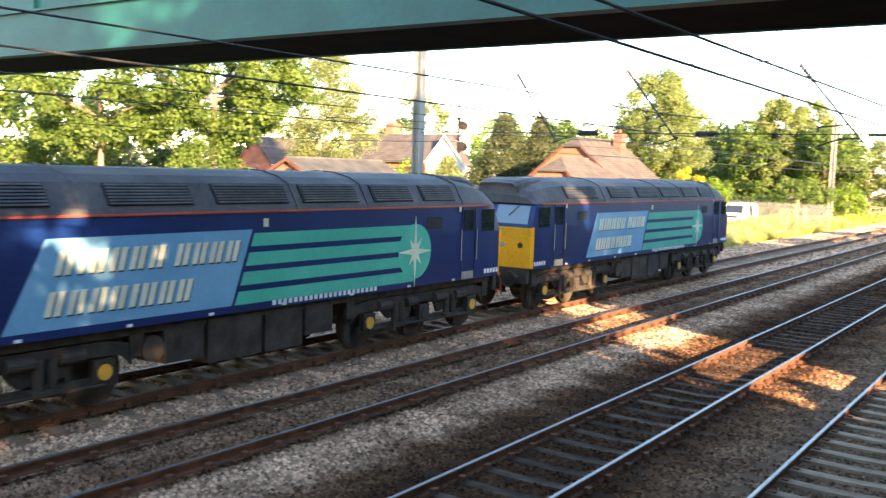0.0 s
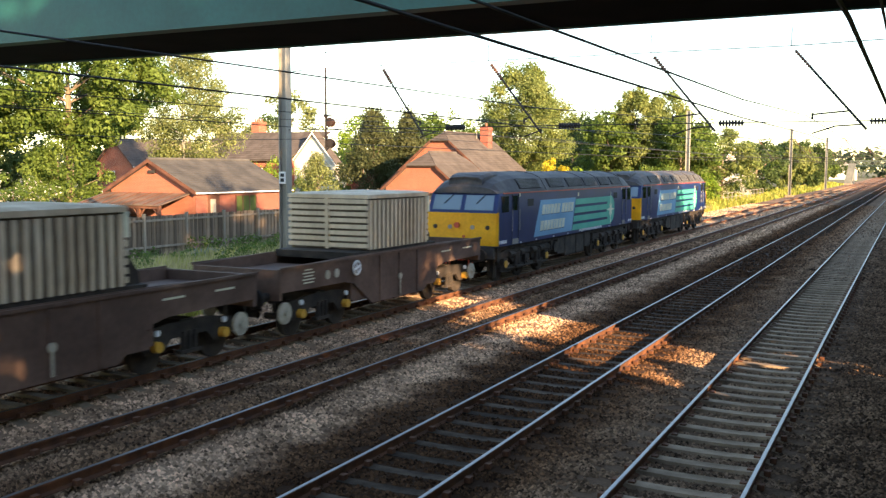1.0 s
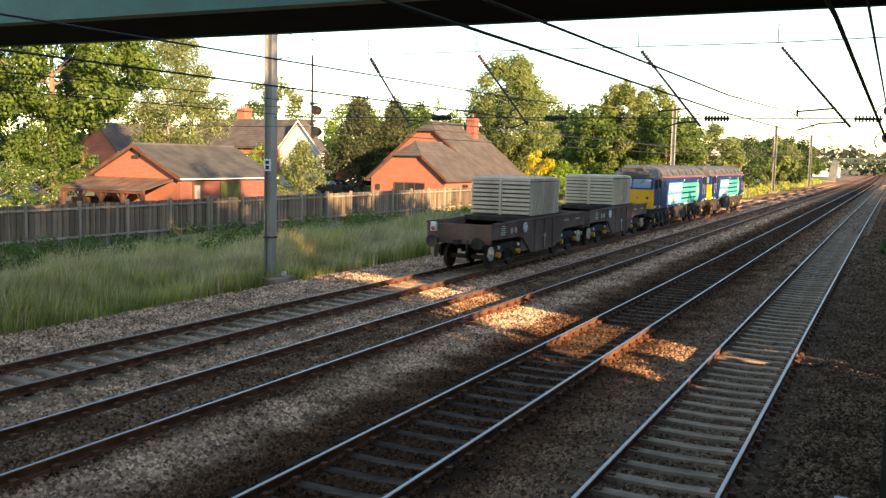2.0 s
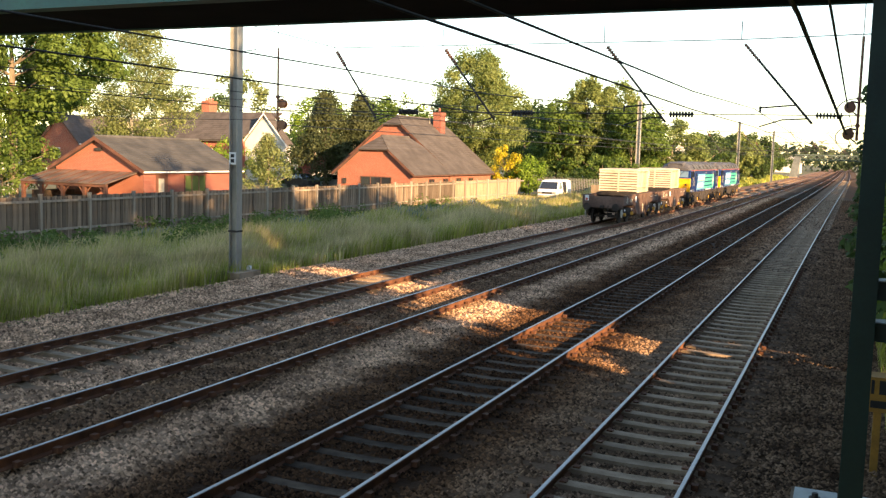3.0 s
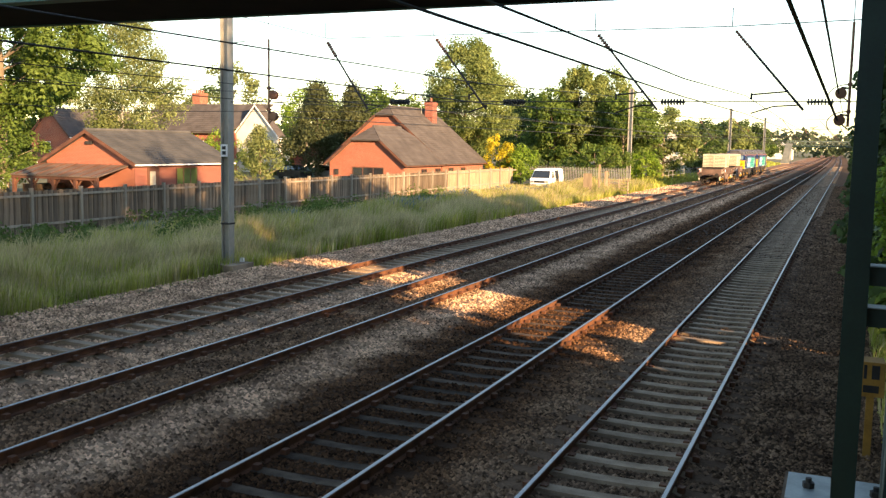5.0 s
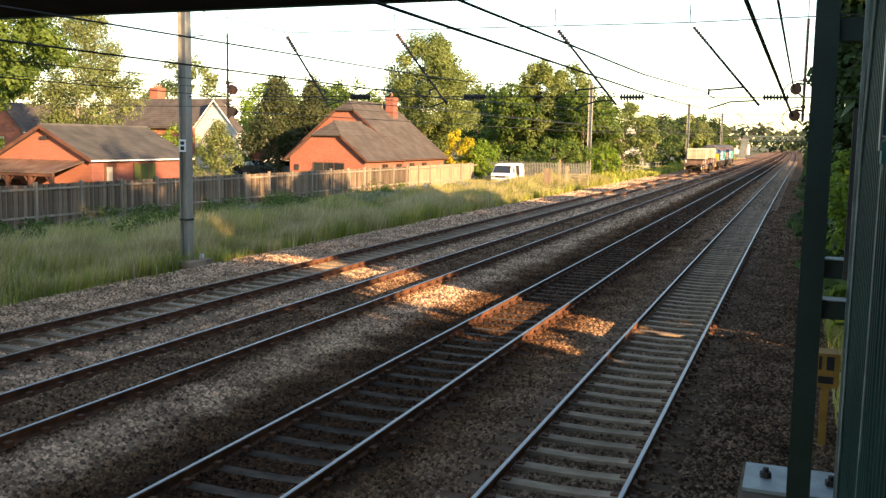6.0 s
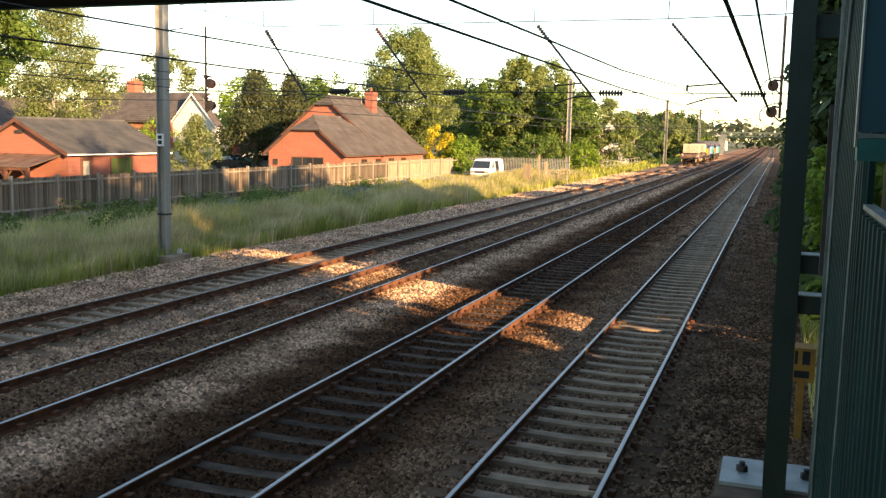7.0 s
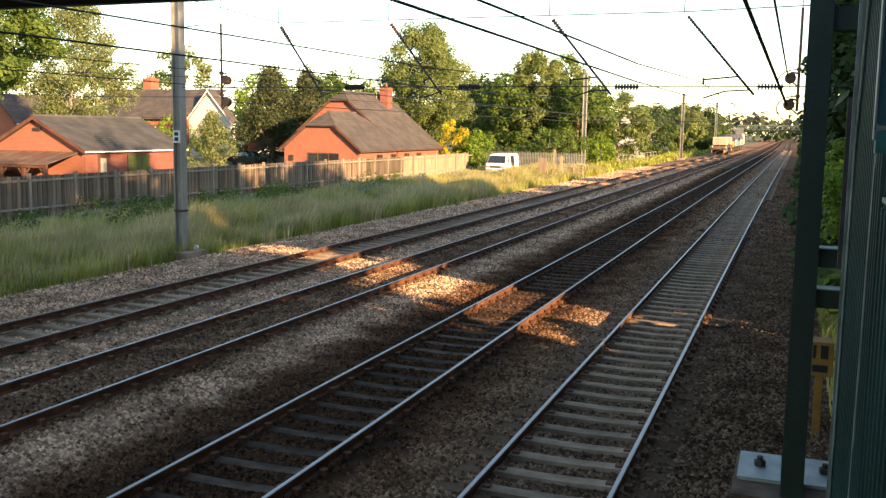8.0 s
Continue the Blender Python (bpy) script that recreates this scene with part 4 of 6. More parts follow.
def make_grass():
    """Tall verge grass, denser near the fence, with pale seed heads."""
    rng = np.random.RandomState(11)

    def blades(name, n, u0, u1, y0, y1, h0, h1, material, label, width=0.012, clump=None):
        us, ys = u0 + (u1 - u0) * rng.rand(n), y0 + (y1 - y0) * rng.rand(n) ** 1.25
        if clump:
            k = rng.randint(0, clump, n)
            cu, cy = u0 + (u1 - u0) * rng.rand(clump), y0 + (y1 - y0) * rng.rand(clump)
            us, ys = cu[k] + rng.normal(size=n) * 0.4, cy[k] + rng.normal(size=n) * 0.7
        xs = us + bends(ys)
        patch = 0.85 + 0.38 * np.sin(us * 1.3 + ys * 0.35) * np.sin(ys * 0.21 + 1.0) + 0.25 * np.sin(us * 2.9 - ys * 1.1) * np.sin(ys * 0.83 + us)
        h = (h0 + (h1 - h0) * rng.rand(n)) * patch
        h = h * np.where(us < 0, np.clip(1 - (-23.3 - us) / 5.5 * 0.8, 0.25, 1), 1)
        z = -0.36 + 0.42 * np.clip((-18.4 - us) / 8.0, 0, 1)
        z = np.where(us > -17, -0.28, z)
        a = rng.rand(n) * 2 * math.pi
        lx, ly = np.cos(a) * h * 0.35 + 0.12 * h, np.sin(a) * h * 0.35
        w = width * (0.6 + 0.8 * rng.rand(n)) * (1 + ys / 60)
        wx, wy = -np.sin(a) * w, np.cos(a) * w
        p0, p1 = np.stack([xs - wx, ys - wy, z], 1), np.stack([xs + wx, ys + wy, z], 1)
        m0, m1 = np.stack([xs + lx * 0.35 - wx * 0.8, ys + ly * 0.35 - wy * 0.8, z + h * 0.65], 1), np.stack([xs + lx * 0.35 + wx * 0.8, ys + ly * 0.35 + wy * 0.8, z + h * 0.65], 1)
        t = np.stack([xs + lx, ys + ly, z + h], 1)
        verts = np.stack([p0, p1, m1, m0, t], 1).reshape(-1, 3)
        i = np.arange(n) * 5
        faces = np.stack([i, i + 1, i + 2, i + 3], 1).tolist() + np.stack([i + 3, i + 2, i + 4], 1).tolist()
        tagged(new(name, cloud_mesh(name, verts.tolist(), faces, [material])), label, "grass", kind="stuff")

    blades("grass", 115000, -29, -18.3, 12, 100, 0.35, 0.95, GRASS, "tall green verge grass in front of the fence", 0.009)
    blades("seed_grass", 78000, -27.5, -18.4, 12, 100, 0.5, 1.1, GRASS_DRY, "straw-coloured seeding grass on the verge", 0.006)
    # leafy weeds in clumps along the fence foot
    cs = [(-24.2 - 4.3 * rng.rand(), 18 + 46 * rng.rand() ** 1.3, 0.25 + 0.35 * rng.rand()) for i in range(130)]
    v, f = leaf_cloud(rng, cs, [0.3 + 0.4 * rng.rand() for i in cs], 130, 0.075, 0.9)
    tagged(new("weeds", cloud_mesh("weeds", v.tolist(), f.tolist(), [LEAF_MAPLE])), "dark green leafy weeds along the fence foot", "weeds", kind="stuff")
    blades("flowers", 1800, -27.2, -23.6, 22, 80, 0.7, 1.05, BLUE_FLOWER, "hazy blue wild flowers by the fence", 0.03, clump=16)
    blades("grass", 14000, 0.75, 3.5, 12.6, 60, 0.35, 0.9, GRASS, "long grass and weeds beside the stair foot", 0.010)
    blades("seed_grass", 5000, 0.75, 3.2, 12.6, 60, 0.4, 1.0, GRASS_DRY, "dry arching grass beside the stair foot", 0.008)
    blades("seed_grass", 16000, -22.5, -18.6, 14, 60, 0.7, 1.25, GRASS_DRY, "pale arching grass tussocks on the verge", 0.008, clump=60)
    blades("grass", 12000, -24, -18.2, 100, 300, 0.3, 0.8, GRASS, "grass on the far cess", 0.03)


# ---------- fence ----------


def make_fence():
    fence = thing("fence", "weathered close-boarded timber fence, boards at one end coloured paler for sunlight", "fence", kind="structure")
    board = B()
    box(board, -0.011, 0.011, -0.088, 0.088, 0.0, 1.78)
    old, pale = shape("board", board, FENCE_WOOD), None
    board = B()
    box(board, -0.011, 0.011, -0.088, 0.088, 0.0, 1.78)
    pale = shape("board", board, FENCE_PALE)
    X, y, n = -29.0, 19.0, 0
    rest = {0: B(), 1: B()}
    while y < 86:
        z = 0.12 - 0.10 * (y - 30) / 60 + random.uniform(-0.015, 0.015)
        # beyond 70 m the boards take a paler colour for the sunlight there
        sunlit_end = y > 70
        if 23 < y < 63:
            ob = new("board", old)
            ob.parent = fence
            ob.matrix_basis = pose(X + random.uniform(-0.006, 0.006) + 0.024 * (n % 2), y, z, 0, random.uniform(-0.4, 0.4), random.uniform(-2, 2))
        else:
            d = 0.024 * (n % 2)
            box(rest[int(sunlit_end)], X - 0.011 + d, X + 0.011 + d, y - 0.088, y + 0.088, z, z + 1.78)
        y += 0.137
        n += 1
    tagged(part("board", rest[0], FENCE_WOOD, fence), kind="stuff")
    tagged(part("board", rest[1], FENCE_PALE, fence), kind="stuff")
    pm = B()
    box(pm, -0.06, 0.06, -0.06, 0.06, -0.3, 1.86)
    box(pm, -0.07, 0.07, -0.07, 0.07, 1.86, 1.89)
    post = shape("post", pm, FENCE_POST)
    y = 19.94
    while y < 87:
        z = 0.12 - 0.10 * (y - 30) / 60
        ob = new("post", post)
        ob.parent = fence
        ob.matrix_basis = pose(X + 0.10, y, z, 0, random.uniform(-0.6, 0.6), 0)
        bm = B()
        for h in (0.42, 1.55):
            box(bm, X + 0.036, X + 0.10, y + 0.06, min(y + 2.54, 87), z + h, z + h + 0.09)
        part("rail", bm, FENCE_POST, fence)
        y += 2.6


# ---------- houses ----------


def courses(parent, material, ridge0, ridge1, eave0, eave1, rows, thick=0.05):
    """Courses of tiles between a ridge line and an eave line, each one lapping the next."""
    r0, r1, e0, e1 = (Vector(v) for v in (ridge0, ridge1, eave0, eave1))
    n = (r1 - r0).cross(e0 - r0).normalized()
    if n.z < 0:
        n = -n
    for i in range(rows):
        f0, f1 = i / rows, min(1.0, (i + 1.06) / rows)
        a, b, c, d = r0.lerp(e0, f0), r1.lerp(e1, f0), r1.lerp(e1, f1), r0.lerp(e0, f1)
        up, low = n * thick, n * (thick + 0.025)
        bm = B()
        loft(bm, [[a, b, c, d], [a + up, b + up, c + low, d + low]])
        part("tile_course", bm, material, parent)


def window(parent, x0, x1, y, z0, z1, axis, frame_mat, panes=2, out=1, name="window", glass=None):
    """A framed window in a wall that faces along -y (axis 'y') or +x (axis 'x')."""
    def P(bm, a0, a1, d0, d1, b0, b1):
        lo, hi = min(y + d0 * out, y + d1 * out), max(y + d0 * out, y + d1 * out)
        box(bm, a0, a1, lo, hi, b0, b1) if axis == "y" else box(bm, lo, hi, a0, a1, b0, b1)
    t = 0.07
    bm = B()
    rings = []
    for e, d in ((0.0, -0.02), (0.0, 0.035), (t, 0.035), (t, -0.02)):
        q = y + d * out
        rings.append([bm.verts.new((a, q, b) if axis == "y" else (q, a, b)) for a, b in ((x0 + e, z0 + e), (x1 - e, z0 + e), (x1 - e, z1 - e), (x0 + e, z1 - e))])
    for k in range(4):
        for i in range(4):
            bm.faces.new((rings[k][i], rings[k][(i + 1) % 4], rings[(k + 1) % 4][(i + 1) % 4], rings[(k + 1) % 4][i]))
    w = part(name, bm, frame_mat, parent)
    for i in range(1, panes):
        c = x0 + (x1 - x0) * i / panes
        bm = B()
        P(bm, c - t / 2, c + t / 2, -0.02, 0.028, z0 + t, z1 - t)
        part("mullion", bm, frame_mat, w)
    bm = B()
    P(bm, x0 + 0.03, x1 - 0.03, -0.02, 0.012, z0 + 0.03, z1 - 0.03)
    part("pane", bm, glass or DARK_GLASS, w)
    bm = B()
    P(bm, x0 - 0.08, x1 + 0.08, -0.02, 0.09, z0 - 0.07, z0)
    part("sill", bm, frame_mat, w)
    return w


def gable_house(name, label, x0, x1, y0, y1, base, eave, ridge, wall, tile, fascia, over=0.35, rows=16, hip=0.0):
    """A house whose ridge runs along y; hip: how far the ridge ends are cut back into half-hips."""
    h = thing(name, label, "house", kind="")
    xm = (x0 + x1) / 2
    slope = (ridge - eave) / ((x1 - x0) / 2)
    bm = B()
    cut = ridge - hip * slope * 1.0
    wx = hip * 1.0
    prof = [(x0, base), (x1, base), (x1, eave), (xm + wx, cut), (xm - wx, cut), (x0, eave)] if hip else [(x0, base), (x1, base), (x1, eave), (xm, ridge), (x0, eave)]
    prism(bm, prof, "y", y0, y1)
    part("wall", bm, wall, h)
    ez = eave - over * slope
    ya, yb = y0 - over, y1 + over
    back = hip * 1.1
    for s in (-1, 1):
        xe = (x1 + over) if s == 1 else (x0 - over)
        top = (xm + s * wx, cut) if hip else (xm, ridge)
        bm = B()
        loft(bm, [[(top[0], ya + 0.02, top[1] - 0.02), (top[0], yb - 0.02, top[1] - 0.02), (xe, yb - 0.02, ez - 0.02), (xe, ya + 0.02, ez - 0.02)], [(top[0], ya + 0.02, top[1] - 0.1), (top[0], yb - 0.02, top[1] - 0.1), (xe, yb - 0.02, ez - 0.1), (xe, ya + 0.02, ez - 0.1)]])
        roof = part("roof", bm, tile, h)
        courses(roof, tile, (top[0], ya, top[1]), (top[0], yb, top[1]), (xe, ya, ez), (xe, yb, ez), rows)
        if hip:
            courses(roof, tile, (xm, ya + back, ridge), (xm, yb - back, ridge), (top[0], ya, cut), (top[0], yb, cut), max(3, rows // 4))
        bm = B()
        box(bm, min(xe, xe + s * 0.08), max(xe, xe + s * 0.08), ya, yb, ez - 0.08, ez)
        part("gutter", bm, fascia, roof)
    if hip:
        for yy, yb2 in ((ya, ya + back), (yb, yb - back)):
            bm = B()
            loft(bm, [[(xm, yb2, ridge - 0.03), (xm + wx, yy, cut - 0.03), (xm - wx, yy, cut - 0.03)], [(xm, yb2, ridge + 0.03), (xm + wx, yy, cut + 0.03), (xm - wx, yy, cut + 0.03)]])
            hp = part("half_hip", bm, tile, h)
            courses(hp, tile, (xm - 0.01, yb2, ridge), (xm + 0.01, yb2, ridge), (xm - wx, yy, cut), (xm + wx, yy, cut), 5)
    for yy in (ya, yb):
        for s in (-1, 1):
            bm = B()
            xe = (x1 + over) if s == 1 else (x0 - over)
            top = (xm + s * wx, cut) if hip else (xm, ridge)
            a, b = Vector((xe, yy, ez)), Vector((top[0], yy, top[1]))
            loft(bm, [[a + Vector((0, -0.02, 0.06)), a + Vector((0, 0.02, 0.06)), a + Vector((0, 0.02, -0.16)), a + Vector((0, -0.02, -0.16))], [b + Vector((0, -0.02, 0.06)), b + Vector((0, 0.02, 0.06)), b + Vector((0, 0.02, -0.16)), b + Vector((0, -0.02, -0.16))]])
            part("bargeboard", bm, BROWN_PAINT if wall is not RENDER_WHITE else WHITE_PAINT, h)
    bm = B()
    rod(bm, (xm, ya + back, ridge + 0.06), (xm, yb - back, ridge + 0.06), 0.10, 8)
    part("ridge_tiles", bm, tile, h)
    return h


def chimney(parent, x, y, z0, z1, w, wall, pots=2):
    bm = B()
    box(bm, x - w / 2, x + w / 2, y - w * 0.7, y + w * 0.7, z0, z1)
    box(bm, x - w / 2 - 0.06, x + w / 2 + 0.06, y - w * 0.7 - 0.06, y + w * 0.7 + 0.06, z1 - 0.25, z1 - 0.1)
    c = part("chimney", bm, wall, parent)
    bm = B()
    for i in range(pots):
        yy = y + (i - (pots - 1) / 2) * 0.45
        rod(bm, (x, yy, z1), (x, yy, z1 + 0.4), 0.12, 10, 0.10)
    part("chimney_pot", bm, ORANGE_BRICK, c)
    return c


def make_houses():
    # low brick building with a lean-to shelter
    h = gable_house("bungalow", "orange brick bungalow with grey tiled gable roof and timber lean-to", -44.75, -38.05, 44.2, 53.3, -0.4, 2.66, 4.40, ORANGE_BRICK, ROOF_GREY, WHITE_PAINT, rows=18)
    # facing in darker red brick that paints tree shade onto this side
    bm = B()
    box(bm, -38.048, -38.01, 44.2, 53.3, -0.3, 2.55)
    part("side_wall", bm, RED_BRICK, h, "brick side wall coloured darker red for tree shade")
    window(h, 47.9, 50.0, -38.01, 1.0, 2.25, "x", BROWN_PAINT, 3, glass=OLIVE_GLASS)
    bm = B()
    box(bm, -38.01, -37.97, 45.25, 46.3, -0.2, 2.3)
    d = part("door", bm, BROWN_PAINT, h)
    bm = B()
    box(bm, -37.97, -37.955, 45.45, 45.95, 0.6, 2.05)
    part("pane", bm, DISC_CREAM, d)
    bm = B()
    box(bm, -41.6, -41.1, 44.08, 44.2, 3.60, 3.78)
    part("flood_lamp", bm, DARK_STEEL, h)
    shelter = thing("lean_to", "red-brown timber lean-to with a dusty clear roof beside the bungalow", "shelter")
    bm = B()
    loft(bm, [[(-44.3, 41.0, 1.78), (-37.9, 41.0, 1.78), (-38.4, 44.15, 2.36), (-45.2, 44.15, 2.36)], [(-44.3, 41.0, 1.84), (-37.9, 41.0, 1.84), (-38.4, 44.15, 2.42), (-45.2, 44.15, 2.42)]])
    sheet = part("roof_sheet", bm, DUSTY, shelter, "dusty clear sheet roof")
    for i in range(8):
        f = (i + 0.5) / 8
        part("batten", rod(B(), (-44.3 + 6.4 * f, 41.0, 1.86), (-45.2 + 6.8 * f, 44.1, 2.43), 0.025, 5), BROWN_PAINT, sheet)
    for x in (-44.2, -42.8, -41.2, -39.6, -38.1):
        bm = B()
        box(bm, x - 0.09, x + 0.09, 41.1, 41.28, -0.4, 1.78)
        post = part("post", bm, BROWN_PAINT, shelter)
        for d in (-1, 1):
            if -44.3 < x + d * 0.5 < -38.0:
                part("knee_brace", rod(B(), (x + d * 0.07, 41.19, 1.2), (x + d * 0.5, 41.19, 1.7), 0.05, 6), BROWN_PAINT, post)
    for z0, z1 in ((0.55, 0.75), (1.62, 1.78)):
        part("rail", box(B(), -44.3, -38.0, 41.08, 41.18, z0, z1), BROWN_PAINT, shelter)
    for x0, x1, y0, y1, z1, m, label in ((-44.0, -42.9, 41.6, 43.8, 1.25, DARK_SLEEPER, "grey covered crate standing under the lean-to"), (-42.5, -41.0, 42.0, 43.5, 1.0, GRILLE, "dark covered crate standing under the lean-to"), (-40.6, -39.0, 41.8, 43.7, 0.8, STEEL, "pale metal box standing under the lean-to")):
        solid("crate", box(B(), x0, x1, y0, y1, -0.4, z1), m, label, "crate", bevel=0.05)
    # steep-roofed brick house: main roof and a lower front wing
    h = gable_house("house", "orange brick house with steep half-hipped brown tiled roof", -44.15, -32.75, 77.85, 88.0, -0.4, 2.46, 7.25, ORANGE_BRICK, ROOF_TILE, BROWN_PAINT, rows=24, hip=0.95)
    h2 = gable_house("house_wing", "lower brick wing of the steep-roofed house with half-hipped roof", -39.65, -32.75, 69.9, 77.5, -0.4, 2.44, 5.28, ORANGE_BRICK, ROOF_TILE, BROWN_PAINT, rows=18, hip=1.36)
    for o in list(h2.children):
        o.parent = h
    bpy.data.objects.remove(h2)
    window(h, -37.5, -34.6, 69.9, 0.8, 1.98, "y", BROWN_PAINT, 3, out=-1)
    for y in (73.2, 76.2, 79.2, 82.2):
        window(h, y, y + 1.2, -32.75, 0.9, 1.85, "x", BROWN_PAINT, 2)
    chimney(h, -37.2, 85.3, 5.6, 7.95, 0.8, RED_BRICK, 1)
    bm = B()
    rod(bm, (-37.9, 84.6, 6.6), (-37.9, 84.6, 8.4), 0.03, 6)
    rod(bm, (-38.3, 84.6, 8.3), (-37.5, 84.6, 8.3), 0.02, 6)
    part("aerial", bm, STEEL, h)
    bm = B()
    box(bm, -39.1, -38.8, 69.78, 69.9, 1.3, 1.75)
    part("wall_lamp", bm, DARK_STEEL, h)
    # pale rendered house behind
    h = gable_house("house", "cream rendered house with dark brown roof behind the bungalow", -70.2, -64.0, 100, 101.0, -0.4, 4.7, 8.3, RENDER_WHITE, ROOF_TILE, WHITE_PAINT, rows=14)
    bm = B()
    box(bm, -84.0, -70.0, 99.0, 106.0, -0.4, 5.1)
    part("wing_wall", bm, ORANGE_BRICK, h)
    bm = B()
    loft(bm, [[(-84.5, 103, 8.45), (-66.5, 103, 8.45), (-70.2, 98.4, 4.85), (-84.5, 98.4, 4.85)], [(-84.5, 103, 8.35), (-66.5, 103, 8.35), (-70.2, 98.4, 4.75), (-84.5, 98.4, 4.75)]])
    wr = part("wing_roof", bm, ROOF_TILE, h)
    courses(wr, ROOF_TILE, (-84.5, 103, 8.5), (-66.5, 103, 8.5), (-84.5, 98.4, 4.9), (-70.2, 98.4, 4.9), 14)
    window(h, -75.5, -73.5, 99.0, 2.6, 3.8, "y", WHITE_PAINT, 2, out=-1)
    window(h, -68.2, -66.4, 100.0, 1.6, 3.2, "y", WHITE_PAINT, 2, out=-1)
    chimney(h, -78.5, 104, 8.0, 10.0, 1.2, ORANGE_BRICK, 4)
    h = gable_house("house", "far orange brick house with brown roof among trees", -93.5, -87.4, 90, 104, -0.4, 4.3, 7.4, ORANGE_BRICK, ROOF_TILE, WHITE_PAINT, rows=12)
    window(h, -92.2, -90.4, 90, 2.2, 3.4, "y", WHITE_PAINT, 2, out=-1)
    h = gable_house("house", "small red brick house with white bargeboards and shallow roof", -69.5, -61.5, 112, 124, -0.6, 1.6, 3.9, RED_BRICK, ROOF_TILE, WHITE_PAINT, rows=10)
    window(h, -66.6, -64.2, 112, -0.2, 1.2, "y", WHITE_PAINT, 2, out=-1)
    h = gable_house("garage", "low pale garage with dark shallow roof", -61.5, -56.0, 103, 110, -0.6, 1.1, 2.2, RENDER_WHITE, ROOF_GREY, BROWN_PAINT, rows=6)
    bm = B()
    box(bm, -57.0, -41.0, 92.0, 92.15, -0.4, 1.1)
    solid("garden_wall", bm, mat("green_grey_panel", (0.12, 0.17, 0.15), (0.17, 0.22, 0.19), 1.0, 0.8), "grey-green garden screen", "screen", "structure")
    h = gable_house("house", "white gabled house showing through trees", -26.5, -22.0, 150, 160, -0.4, 4.0, 7.4, RENDER_WHITE, ROOF_TILE, WHITE_PAINT, rows=8)
    h = gable_house("house", "far red-roofed house near the distant bridge", -30.0, -20.0, 420, 432, -0.4, 4.0, 7.5, RENDER_WHITE, ROOF_TILE, WHITE_PAINT, rows=6)


def make_car(x, y, turn, label, paint):
    """A parked car of which the roof and windows show."""
    car = thing("car", label, "car", (x, y, 0.02), turn)
    bm = B()
    loft(bm, [[(-0.8, -2.0, 0.3), (0.8, -2.0, 0.3), (0.8, -1.95, 0.8), (-0.8, -1.95, 0.8)], [(-0.85, -1.0, 0.28), (0.85, -1.0, 0.28), (0.85, -1.0, 0.95), (-0.85, -1.0, 0.95)], [(-0.85, 1.5, 0.28), (0.85, 1.5, 0.28), (0.85, 1.5, 0.95), (-0.85, 1.5, 0.95)], [(-0.8, 2.0, 0.3), (0.8, 2.0, 0.3), (0.78, 1.98, 0.85), (-0.78, 1.98, 0.85)]])
    part("body", bm, paint, car, bevel=0.06)
    bm = B()
    loft(bm, [[(-0.78, -1.1, 0.94), (0.78, -1.1, 0.94), (0.78, 1.7, 0.94), (-0.78, 1.7, 0.94)], [(-0.62, -0.4, 1.40), (0.62, -0.4, 1.40), (0.62, 1.3, 1.40), (-0.62, 1.3, 1.40)]])
    part("windows", bm, DARK_GLASS, car)
    bm = B()
    box(bm, -0.62, 0.62, -0.42, 1.32, 1.40, 1.46)
    part("roof", bm, paint, car, bevel=0.02)
    for sx in (-0.78, 0.78):
        for sy in (-1.3, 1.3):
            bm = B()
            wheel_ring(bm, sx, sy, 0.3, 0.3, 0.18, 18)
            part("wheel", bm, RUBBER, car)
    return car


